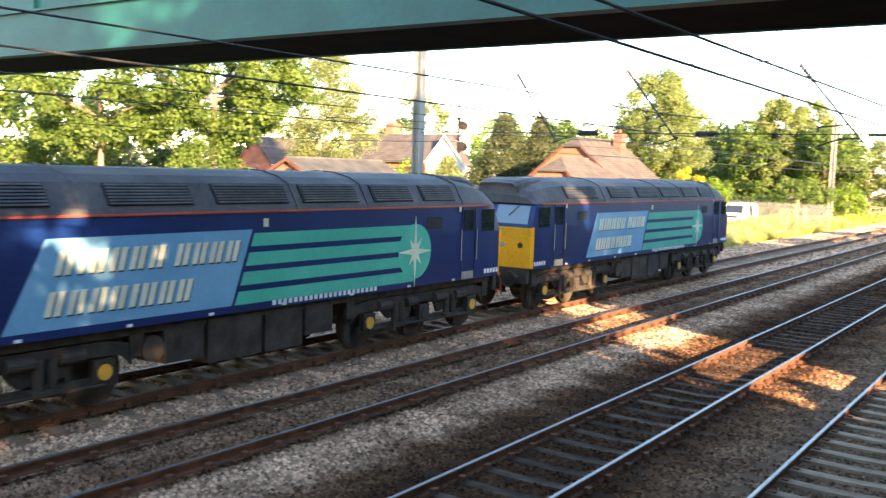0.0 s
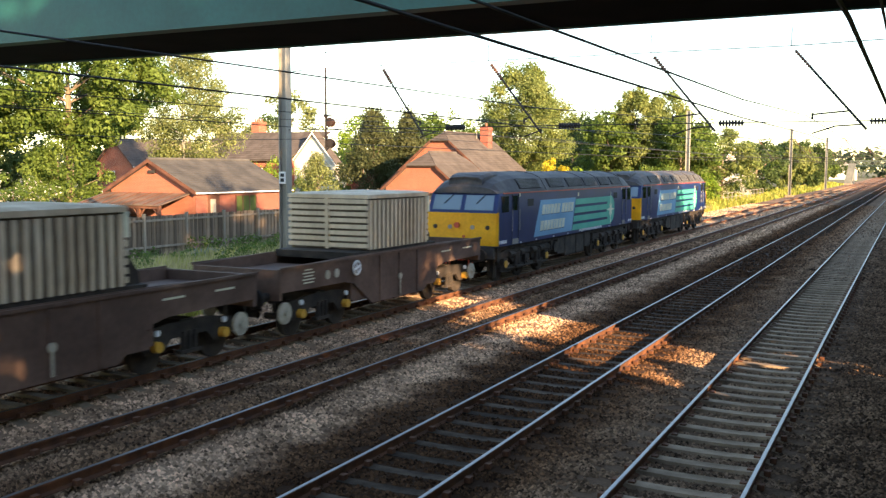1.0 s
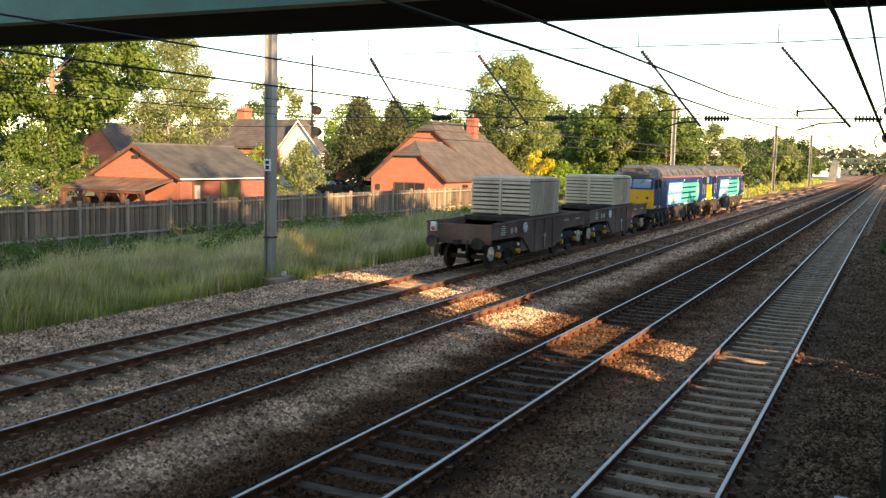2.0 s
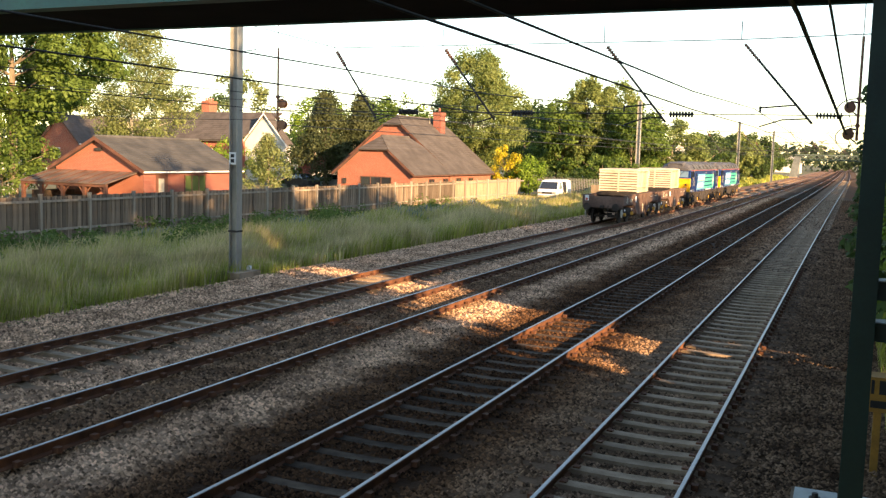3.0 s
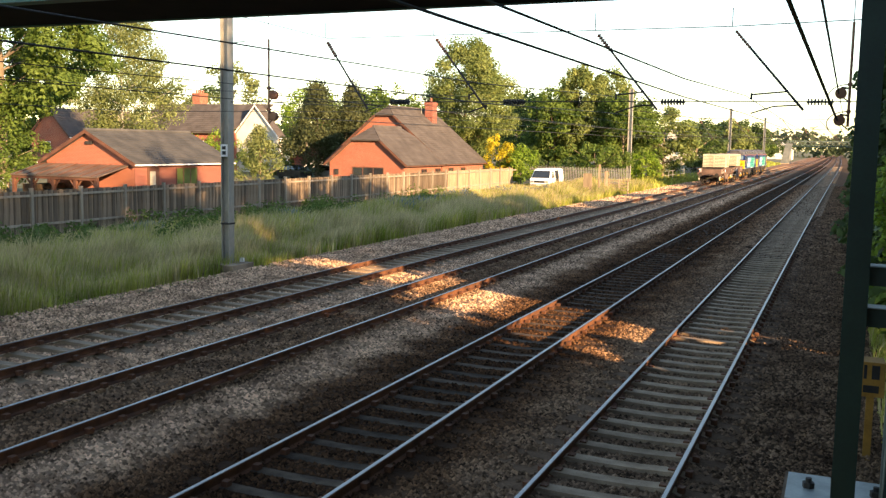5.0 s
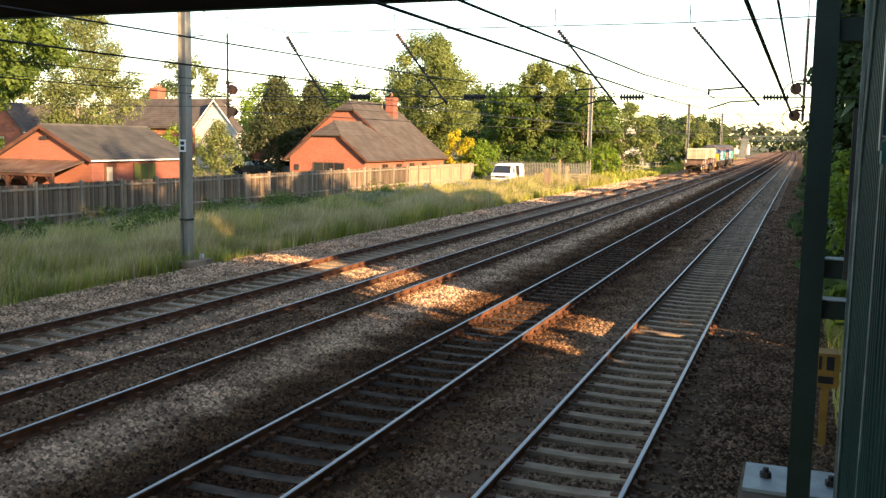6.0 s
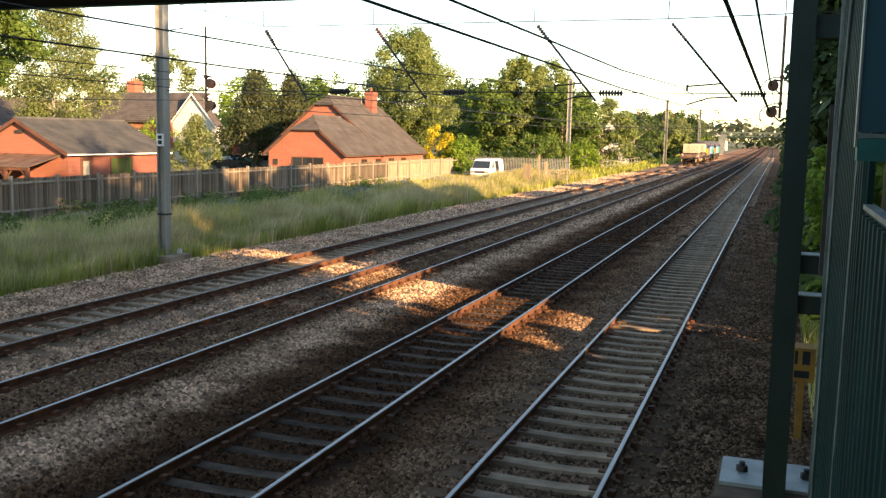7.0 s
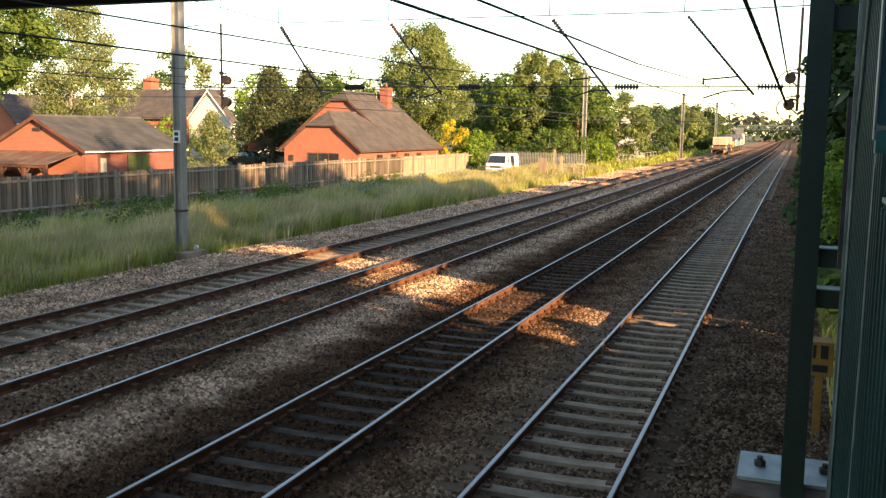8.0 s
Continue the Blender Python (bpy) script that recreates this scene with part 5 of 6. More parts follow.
def make_van():
    """White panel van, nose towards the camera, its side door open."""
    van = thing("van", "white panel van with open side door parked on the verge", "van", (-25.35, 83.0, 0.0), 0)
    W = 0.93
    bm = B()
    ring = lambda y, w, z0, z1: [(-w, y, z0), (w, y, z0), (w, y, z1), (-w, y, z1)]
    loft(bm, [ring(-0.05, W - 0.06, 0.32, 0.86), ring(0.25, W, 0.3, 1.02), ring(4.6, W, 0.3, 1.02), ring(4.75, W - 0.04, 0.35, 1.02)])
    part("body", bm, VAN_WHITE, van, bevel=0.04)
    bm = B()
    loft(bm, [[(-W + 0.02, 0.3, 1.0), (W - 0.02, 0.3, 1.0), (W - 0.02, 4.74, 1.0), (-W + 0.02, 4.74, 1.0)], [(-W + 0.14, 1.0, 1.78), (W - 0.14, 1.0, 1.78), (W - 0.12, 4.68, 1.80), (-W + 0.12, 4.68, 1.80)], [(-W + 0.3, 1.25, 1.88), (W - 0.3, 1.25, 1.88), (W - 0.28, 4.5, 1.88), (-W + 0.28, 4.5, 1.88)]])
    part("cab", bm, VAN_WHITE, van)
    bm = B()
    loft(bm, [[(-W + 0.1, 0.29, 1.06), (W - 0.1, 0.29, 1.06), (W - 0.2, 0.86, 1.70), (-W + 0.2, 0.86, 1.70)], [(-W + 0.1, 0.40, 1.02), (W - 0.1, 0.40, 1.02), (W - 0.2, 0.97, 1.64), (-W + 0.2, 0.97, 1.64)]])
    part("windscreen", bm, DARK_GLASS, van)
    bm = B()
    loft(bm, [[(W - 0.04, 0.75, 1.06), (W - 0.04, 1.65, 1.06), (W - 0.13, 1.65, 1.66), (W - 0.13, 1.15, 1.66)], [(W + 0.01, 0.75, 1.06), (W + 0.01, 1.65, 1.06), (W - 0.08, 1.65, 1.66), (W - 0.08, 1.15, 1.66)]])
    part("side_window", bm, DARK_GLASS, van)
    bm = B()
    loft(bm, [[(W - 0.02, 2.0, 0.45), (W - 0.02, 3.1, 0.45), (W - 0.02, 3.1, 1.0), (W - 0.02, 2.0, 1.0)], [(W + 0.008, 2.0, 0.45), (W + 0.008, 3.1, 0.45), (W + 0.008, 3.1, 1.0), (W + 0.008, 2.0, 1.0)]])
    bm2 = B()
    loft(bm2, [[(W - 0.04, 2.0, 1.0), (W - 0.04, 3.1, 1.0), (W - 0.13, 3.1, 1.72), (W - 0.13, 2.0, 1.72)], [(W + 0.02, 2.0, 1.0), (W + 0.02, 3.1, 1.0), (W - 0.08, 3.1, 1.72), (W - 0.08, 2.0, 1.72)]])
    part("door_opening", bm, GRILLE, van)
    part("door_opening", bm2, GRILLE, van)
    bm = B()
    box(bm, -W + 0.1, W - 0.1, -0.12, 0.0, 0.32, 0.52)
    part("bumper", bm, STEEL, van, bevel=0.02)
    bm = B()
    box(bm, -0.5, 0.5, -0.075, -0.02, 0.62, 0.80)
    g = part("grille", bm, GRILLE, van)
    for x in (-0.7, 0.7):
        bm = B()
        box(bm, x - 0.15, x + 0.15, -0.08, 0.02, 0.63, 0.80)
        part("headlamp", bm, STEEL, van)
    bm = B()
    box(bm, -0.26, 0.26, -0.135, -0.12, 0.36, 0.46)
    part("number_plate_bar", bm, LOCO_WHITE, van)
    for sx in (-W + 0.08, W - 0.08):
        for sy in (0.85, 3.7):
            bm = B()
            wheel_ring(bm, sx, sy, 0.32, 0.32, 0.2, 20)
            wh = part("tyre", bm, RUBBER, van)
            bm = B()
            wheel_ring(bm, sx + (0.1 if sx > 0 else -0.1), sy, 0.32, 0.18, 0.03, 16)
            part("hub", bm, STEEL, wh)


def make_gate():
    f = thing("gate", "weathered timber posts and a low rail gate at the lineside access", "gate")
    for x, y, h, w in ((-20.9, 83.0, 1.6, 0.75), (-20.1, 84.0, 2.4, 0.14), (-19.6, 84.6, 1.8, 0.3)):
        bm = B()
        box(bm, x - w / 2, x + w / 2, y - 0.08, y + 0.08, -0.4, h)
        part("post", bm, FENCE_PALE, f, bevel=0.02)
    for i in range(4):
        bm = B()
        box(bm, -19.5, -17.6, 84.9, 84.96, 0.1 + i * 0.27, 0.18 + i * 0.27)
        part("gate_rail", bm, FENCE_PALE, f)
    for x in (-19.4, -18.5, -17.7):
        bm = B()
        box(bm, x - 0.05, x + 0.05, 84.85, 85.0, -0.4, 1.15)
        part("gate_stile", bm, FENCE_PALE, f)
    p = thing("palisade_fence", "dark green steel palisade fence behind the van", "fence")
    bm = B()
    rod(bm, (-30, 95.0, 0.4), (-19.5, 95.0, 0.4), 0.03, 6)
    rod(bm, (-30, 95.0, 1.5), (-19.5, 95.0, 1.5), 0.03, 6)
    part("rail", bm, POST_GREEN, p)
    x = -30.0
    pale = shape("pale", prism(B(), [(-0.035, -0.2), (0.035, -0.2), (0.035, 1.75), (0.0, 1.9), (-0.035, 1.75)], "y", -0.01, 0.01), STEEL)
    while x < -19.5:
        ob = new("pale", pale)
        ob.parent = p
        ob.matrix_basis = pose(x, 94.96, 0)
        x += 0.17
    rail = thing("lineside_railing", "grey tubular railing beside the far track", "railing")
    for i in range(12):
        y = 118 + i * 3.0
        bm = B()
        rod(bm, (-20.5 + bend(y), y, -0.3), (-20.5 + bend(y), y, 1.1), 0.035, 6)
        part("post", bm, STEEL, rail)
    for z in (0.55, 1.1):
        bm = B()
        for i in range(11):
            y = 118 + i * 3.0
            rod(bm, (-20.5 + bend(y), y, z), (-20.5 + bend(y + 3), y + 3, z), 0.03, 6)
        part("rail", bm, STEEL, rail)


# ---------- overhead line ----------


def insulator(bm, p, q, r=0.085, sheds=7):
    p, q = Vector(p), Vector(q)
    rod(bm, p, q, 0.03, 8)
    for i in range(sheds):
        c = p.lerp(q, (i + 0.5) / sheds)
        d = (q - p).normalized() * 0.018
        rod(bm, c - d, c + d, r, 12)
    return bm


def make_mast(x, y, height, width, label, plate=False):
    """A lattice-free steel H column on a concrete foot."""
    m = thing("mast", label, "overhead line mast", (x, y, -0.25), group="masts")
    w = width / 2
    bm = B()
    t = 0.03
    prism(bm, [(-w, -w), (-w + t, -w), (-w + t, -0.02), (w - t, -0.02), (w - t, -w), (w, -w), (w, w), (w - t, w), (w - t, 0.02), (-w + t, 0.02), (-w + t, w), (-w, w)], "z", 0.2, height)
    part("column", bm, STEEL, m, bevel=0.004)
    bm = B()
    box(bm, -0.6, 0.6, -0.6, 0.6, -0.3, 0.22)
    part("foot", bm, CONCRETE, m, "concrete foundation block", bevel=0.03)
    if plate:
        bm = B()
        box(bm, -0.14, 0.12, -w - 0.02, -w - 0.002, 3.72, 4.12)
        pl = part("plate", bm, LOCO_WHITE, m, "white number plate shown with bars")
        bm = B()
        box(bm, -0.08, 0.06, -w - 0.026, -w - 0.02, 3.78, 3.90)
        box(bm, -0.08, 0.06, -w - 0.026, -w - 0.02, 3.95, 4.06)
        part("plate_bars", bm, GRILLE, pl)
        bm = B()
        box(bm, -w - 0.02, w + 0.02, -w - 0.02, w + 0.02, 1.5, 1.56)
        part("band", bm, DARK_STEEL, m)
        part("arm", rod(B(), (w, 0, 7.36), (0.78, 0, 7.42), 0.018, 6), WIRE, m)
    return m


def make_headspan(y, detail, x_left, x_right):
    """Wires slung across all four tracks between two masts, with a sloping registration tube over each track."""
    h = thing("headspan", "overhead line headspan with sloping tubes and brown insulators over four tracks", "overhead line")
    d = bend(y)
    r = 0.014 if detail else 0.03
    bm = B()
    for z in (5.24, 7.17):
        rod(bm, (x_left + d, y, z + (0.9 if z > 6 else 0)), (-14.9 + d, y, z), r, 5)
        rod(bm, (-14.9 + d, y, z), (-2.9 + d, y, z + 0.01), r, 5)
        rod(bm, (-2.9 + d, y, z + 0.01), (x_right + d, y, z + (0.12 if z > 6 else 0)), r, 5)
    part("cross_wire", bm, WIRE, h)
    for (tx, tz), (xt, xb) in zip(TRACKS.values(), ((-14.97, -13.49), (-11.33, -9.64), (-6.51, -4.74), (-2.89, -1.05))):
        bm = B()
        rod(bm, (xt + d, y, 7.17), (xt + d, y, 7.65), r, 5)
        a, b = Vector((xt + d, y, 7.17)), Vector((xb + d, y, 5.03))
        rod(bm, a.lerp(b, 0.25), b, 0.032, 8)
        part("registration_tube", bm, WIRE, h)
        bm = B()
        insulator(bm, a.lerp(b, 0.05), a.lerp(b, 0.26), 0.06 if tx < -3 else 0.042, 7)
        part("insulator", bm, PORCELAIN, h)
        bm = B()
        e = a.lerp(b, 0.78)
        rod(bm, e, (tx + 0.15 + d, y - 0.1, 5.42), 0.022, 6)
        rod(bm, a.lerp(b, 0.94), (tx + 0.7 + d, y - 0.1, 5.12), 0.02, 6)
        rod(bm, (tx + 0.7 + d, y - 0.1, 5.12), (tx + 0.15 + d, y - 0.1, 4.94), 0.02, 6)
        rod(bm, (tx + 0.15 + d, y - 0.1, 5.30), (tx + 0.15 + d, y - 0.1, 5.46), 0.03, 6)
        part("steady_arm", bm, WIRE, h)
    if detail:
        for x in (-12.4, -8.8, -4.33, -0.66):
            bm = B()
            insulator(bm, (x - 0.32 + d, y, 5.24), (x + 0.32 + d, y, 5.24), 0.085, 8)
            part("insulator", bm, DARK_STEEL, h)
    return h


def make_feeder_post(x, y, s, label):
    """A hung vertical tube with two drum insulators that carry the feeder cables."""
    f = thing("feeder_hanger", label, "feeder hanger")
    bm = B()
    rod(bm, (x, y, 4.62), (x, y, 7.2), 0.035, 8)
    rod(bm, (x, y, 7.2), (x, y, 8.4), 0.012, 5)
    part("tube", bm, PORCELAIN, f)
    for z in (5.45, 4.78):
        bm = B()
        cx = x + s * 0.20
        for i in range(4):
            yy = y - 0.09 + 0.06 * i
            rod(bm, (cx, yy - 0.02, z), (cx, yy + 0.02, z), 0.14 if i % 2 == 0 else 0.095, 18)
        part("drum_insulator", bm, PORCELAIN, f, "dark red-brown drum insulator")
        loop = B()
        for i in range(6):
            p, q = (Vector((x + s * (0.05 + 0.45 * math.sin(a)), y, z + 0.22 - 0.30 * (1 - math.cos(a)))) for a in (math.pi * i / 9, math.pi * (i + 1) / 9))
            rod(loop, p, q, 0.014, 5)
        part("jumper_loop", loop, WIRE, f)
        part("knob", rod(B(), (x, y - 0.05, z + 0.22), (x, y + 0.05, z + 0.22), 0.06, 10), PORCELAIN, f)
        part("bracket", rod(B(), (x, y, z + 0.12), (cx, y, z + 0.15), 0.025, 6), WIRE, f)
        part("bracket", rod(B(), (x, y, z - 0.22), (cx, y, z - 0.05), 0.02, 6), WIRE, f)


def wire_run(name, label, pts, r, material=None):
    bm = B()
    for p, q in zip(pts, pts[1:]):
        rod(bm, p, q, r, 6)
    return solid(name, bm, material or WIRE, label, "wire")


def make_overhead():
    make_mast(-18.6, 26.05, 11.0, 0.30, "grey galvanised steel mast in the verge grass", plate=True)
    make_mast(1.9, 26.05, 11.0, 0.42, "grey steel mast behind the footbridge stair")
    for y, xl in ((106.0, -22.35), (158.0, -17.5), (205.0, -16.0)):
        make_mast(xl + bend(y), y, 10.6, 0.42, "grey steel mast far down the line")
        make_mast(3.0 + bend(y), y, 10.6, 0.4, "grey steel mast on the far side of the line")
    make_headspan(26.05, True, -18.6, 1.9)
    for y, xl in ((106.0, -22.35), (158.0, -17.5), (205.0, -16.0)):
        make_headspan(y, False, xl, 3.0)
    make_feeder_post(-17.0, 26.05, 1, "brown hanger with two drum insulators beside the mast")
    make_feeder_post(0.03, 26.05, -1, "brown hanger with two drum insulators near the stair")
    # contact and messenger wires: low under the footbridge, higher beyond
    for key, msg, con, r in (("a", 4.95, 4.58, 0.007), ("b", 4.92, 4.76, 0.008), ("c", 4.97, 4.75, 0.0095), ("d", 5.02, 4.85, 0.012)):
        x = TRACKS[key][0]
        spans = [(-40, 5.3, 4.8), (0.0, msg, con), (15.9, msg + 0.12, con), (26.05, 5.40, 4.94), (46, 5.2, 4.9), (66, 5.13, 4.88), (86, 5.2, 4.9), (106, 5.42, 4.94), (132, 5.15, 4.9), (158, 5.42, 4.94), (182, 5.15, 4.9), (205, 5.42, 4.94), (300, 5.42, 4.94)]
        wire_run("messenger_wire", "dark messenger wire over a track", [(x + bend(y), y, p) for y, p, q in spans], r)
        wire_run("contact_wire", "dark contact wire over a track", [(x + bend(y), y, q) for y, p, q in spans], r)
        for y in (33, 40, 46, 53, 60, 66, 73, 80, 86, 93, 100):
            t = min(abs(y - 26), abs(y - 106)) / 40
            wire_run("dropper", "thin dropper between the wires", [(x + bend(y), y, 4.9), (x + bend(y), y, 5.42 - 0.29 * math.sin(min(1, t) * math.pi / 2))], 0.006)
    wire_run("feeder_cable", "thick black feeder cable", [(-0.80, 10.6, 5.87), (-0.708, 12.0, 5.765), (-0.22, 26.05, 4.78)], 0.03)
    wire_run("feeder_cable", "thick black feeder cable", [(-0.35, 10.6, 5.76), (-0.337, 12.0, 5.73), (-0.22, 26.05, 5.45)], 0.018)
    for z, z2 in ((5.45, 5.4), (4.78, 4.9)):
        wire_run("feeder_cable", "black feeder cable along the verge side", [(-16.68, 26.05, z), (-17.5, 106, z2)], 0.014)
        wire_run("feeder_cable", "black feeder cable beyond the stair", [(-0.22, 26.05, z), (0.2, 106, z2), (1.0, 200, z2)], 0.014)


# ---------- footbridge overhead, its column and stair ----------


def make_bridge():
    b = thing("footbridge", "green-painted steel footbridge with near-black underside crossing the tracks", "footbridge", kind="structure")
    slope = 0.055   # the deck turns slightly away from square to the line
    Yn, Yf, z = 10.55, 12.75, 6.0
    X0, X1 = -34.0, 4.0
    sk = lambda x: -slope * x * 0.55
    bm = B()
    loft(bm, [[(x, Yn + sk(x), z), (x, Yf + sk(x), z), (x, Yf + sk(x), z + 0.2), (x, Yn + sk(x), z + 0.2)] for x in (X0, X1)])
    part("deck", bm, SOFFIT, b, "near-black soffit")
    bm = B()
    loft(bm, [[(x, Yn + sk(x) - 0.06, z), (x, Yn + sk(x) + 0.02, z), (x, Yn + sk(x) + 0.02, z + 1.5), (x, Yn + sk(x) - 0.06, z + 1.5)] for x in (X0, X1)])
    g = part("girder", bm, BRIDGE_GREEN, b, "green riveted girder face")
    bm = B()
    loft(bm, [[(x, Yn + sk(x) - 0.16, z - 0.02), (x, Yn + sk(x) + 0.12, z - 0.02), (x, Yn + sk(x) + 0.12, z + 0.012), (x, Yn + sk(x) - 0.16, z + 0.012)] for x in (X0, X1)])
    part("flange", bm, BRIDGE_GREEN, g)
    bm = B()
    loft(bm, [[(x, Yn + sk(x) - 0.14, z + 0.80), (x, Yn + sk(x) + 0.02, z + 0.80), (x, Yn + sk(x) + 0.02, z + 0.84), (x, Yn + sk(x) - 0.14, z + 0.84)] for x in (X0, X1)])
    part("flange", bm, BRIDGE_GREEN, g)
    for i in range(12):
        x = X0 + 1.5 + i * 3.1
        part("stiffener", box(B(), x - 0.05, x + 0.05, Yn + sk(x) - 0.13, Yn + sk(x) - 0.05, z + 0.85, z + 1.5), BRIDGE_GREEN, g)
    bm = B()
    loft(bm, [[(x, Yf + sk(x) - 0.02, z - 0.02), (x, Yf + sk(x) + 0.10, z - 0.02), (x, Yf + sk(x) + 0.10, z + 1.4), (x, Yf + sk(x) - 0.02, z + 1.4)] for x in (X0, X1)])
    part("girder", bm, BRIDGE_GREEN, b)
    # column by the near track with its bolted base plates
    c = thing("bridge_column", "dark green painted steel column on a bolted base plate", "column", kind="structure")
    CX, CY = 0.20, 10.98
    bm = B()
    w = 0.118
    box(bm, CX - w, CX + w, CY - 0.20, CY - 0.17, -0.12, z)
    box(bm, CX - w, CX + w, CY + 0.17, CY + 0.20, -0.12, z)
    box(bm, CX - 0.02, CX + 0.02, CY - 0.17, CY + 0.17, -0.12, z)
    part("shaft", bm, POST_GREEN, c, bevel=0.004)
    bm = B()
    box(bm, CX - 0.64, CX + 0.70, CY - 0.30, CY + 1.25, -0.5, 0.05)
    part("pad", bm, DARK_SLEEPER, c, "grimy concrete pad", bevel=0.04)
    for x0, x1 in ((-0.40, 0.08), (0.33, 0.80)):
        bm = B()
        box(bm, x0, x1, 11.16, 12.10, 0.052, 0.095)
        pl = part("base_plate", bm, PLATE, c, "pale galvanised base plate")
        bm = B()
        xm = (x0 + x1) / 2
        rod(bm, (xm, 11.62, 0.095), (xm, 11.62, 0.16), 0.07, 6)
        rod(bm, (xm, 11.62, 0.16), (xm, 11.62, 0.21), 0.035, 8)
        part("bolt", bm, DARK_STEEL, pl)
    for z0 in (2.18, 2.62):
        bm = B()
        box(bm, CX + w, 1.2, CY - 0.1, CY + 0.1, z0, z0 + 0.20)
        part("strut", bm, POST_GREEN, c)
        bm = B()
        box(bm, CX + w, 1.2, CY - 0.13, CY + 0.13, z0 + 0.20, z0 + 0.212)
        part("strut_flange", bm, EDGE_LIGHT, c)
    bm = B()
    box(bm, CX + w, 1.2, CY - 0.1, CY + 0.1, 5.12, 5.36)
    part("strut", bm, POST_GREEN, c)
    bm = B()
    box(bm, 0.48, 0.53, 10.2, 10.3, 2.7, 4.4)
    part("brace", bm, DARK_STEEL, c, "dark brown upright brace")
    # stair side close by: ribbed panels with pale edges
    s = thing("stair_balustrade", "dark green steel stair side with ribbed panels and pale edges", "balustrade", kind="structure")
    bm = B()
    box(bm, 0.41, 0.455, 8.00, 8.03, -0.2, 9.0)
    part("edge_post", bm, EDGE_LIGHT, s, "pale worn edge post")
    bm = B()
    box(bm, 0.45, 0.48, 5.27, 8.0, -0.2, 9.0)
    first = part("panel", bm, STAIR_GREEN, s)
    for i in range(19):
        bm = B()
        y0 = 5.32 + i * 0.14
        prism(bm, [(0.45, y0), (0.428, y0 + 0.02), (0.428, y0 + 0.07), (0.45, y0 + 0.09)], "z", -0.2, 9.0)
        part("rib", bm, STAIR_GREEN, first)
    bm = B()
    rod(bm, (0.415, 6.75, 5.4), (0.415, 7.42, 3.9), 0.012, 8)
    rod(bm, (0.415, 7.42, 3.9), (0.415, 7.72, -0.1), 0.010, 8)
    part("handrail", bm, EDGE_LIGHT, s, "pale handrail tube")
    bm = B()
    rod(bm, (0.43, 6.16, 5.4), (0.43, 5.75, 4.05), 0.010, 8)
    rod(bm, (0.43, 5.75, 4.05), (0.43, 6.1, -0.1), 0.008, 8)
    part("edge_strip", bm, EDGE_LIGHT, s, "thin worn edge strip")
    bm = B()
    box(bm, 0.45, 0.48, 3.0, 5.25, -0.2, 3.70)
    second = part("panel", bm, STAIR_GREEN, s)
    for i in range(12):
        bm = B()
        y0 = 3.0 + i * 0.185
        prism(bm, [(0.45, y0), (0.422, y0 + 0.03), (0.422, y0 + 0.09), (0.45, y0 + 0.12)], "z", -0.2, 3.68)
        part("rib", bm, STAIR_GREEN, second)
    bm = B()
    box(bm, 0.435, 0.49, 3.0, 5.25, 3.70, 3.725)
    part("panel_rail", bm, EDGE_LIGHT, second, "pale worn top rail")
    # added dark backing that stands in for the shaded space behind the panels
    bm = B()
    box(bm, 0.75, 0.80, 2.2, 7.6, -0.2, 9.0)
    part("panel", bm, POST_GREEN, s, "dark backing sheet added for the shaded space inside the stair")
    bm = B()
    box(bm, 0.20, 0.285, 2.72, 2.76, 4.06, 5.6)
    up = part("upper_panel", bm, STAIR_BLUE, s, "teal sheet panel above the landing")
    bm = B()
    box(bm, 0.285, 0.40, 2.80, 2.84, 3.98, 5.6)
    part("side_sheet", bm, POST_GREEN, up)
    bm = B()
    box(bm, 0.195, 0.40, 2.715, 2.765, 4.045, 4.056)
    part("panel_foot", bm, EDGE_LIGHT, up)
    bm = B()
    box(bm, 0.20, 0.40, 2.71, 2.77, 3.985, 4.043)
    part("panel_kerb", bm, BRIDGE_GREEN, up, "mossy green lower rail")
    bm = B()
    box(bm, 0.194, 0.199, 2.715, 2.765, 4.02, 5.6)
    part("panel_edge", bm, EDGE_LIGHT, up)
    floor = B()
    box(floor, -0.3, 2.2, -1.6, 1.0, 2.3, 2.42)
    solid("landing", floor, POST_GREEN, "green steel stair landing underfoot", "landing", "structure")


def make_milepost():
    m = thing("mile_post", "yellow lineside distance post with dark figures shown as bars", "mile post", (0.52, 14.0, -0.2))
    bm = B()
    box(bm, -0.05, 0.05, -0.04, 0.04, 0, 1.0)
    part("stem", bm, YELLOW_SIGN, m)
    bm = B()
    loft(bm, [[(-0.17, -0.08, 0.9), (0.17, -0.08, 0.9), (0.17, -0.08, 1.38), (-0.17, -0.08, 1.38)], [(-0.14, 0.1, 0.92), (0.14, 0.1, 0.92), (0.14, 0.1, 1.42), (-0.14, 0.1, 1.42)]])
    hd = part("head", bm, YELLOW_SIGN, m, bevel=0.01)
    for x0, x1, z0, z1 in ((-0.1, -0.06, 1.15, 1.34), (0.0, 0.1, 1.15, 1.34), (-0.1, 0.1, 0.96, 1.06)):
        bm = B()
        box(bm, x0, x1, -0.088, -0.08, z0, z1)
        part("figure_bar", bm, GRILLE, hd)


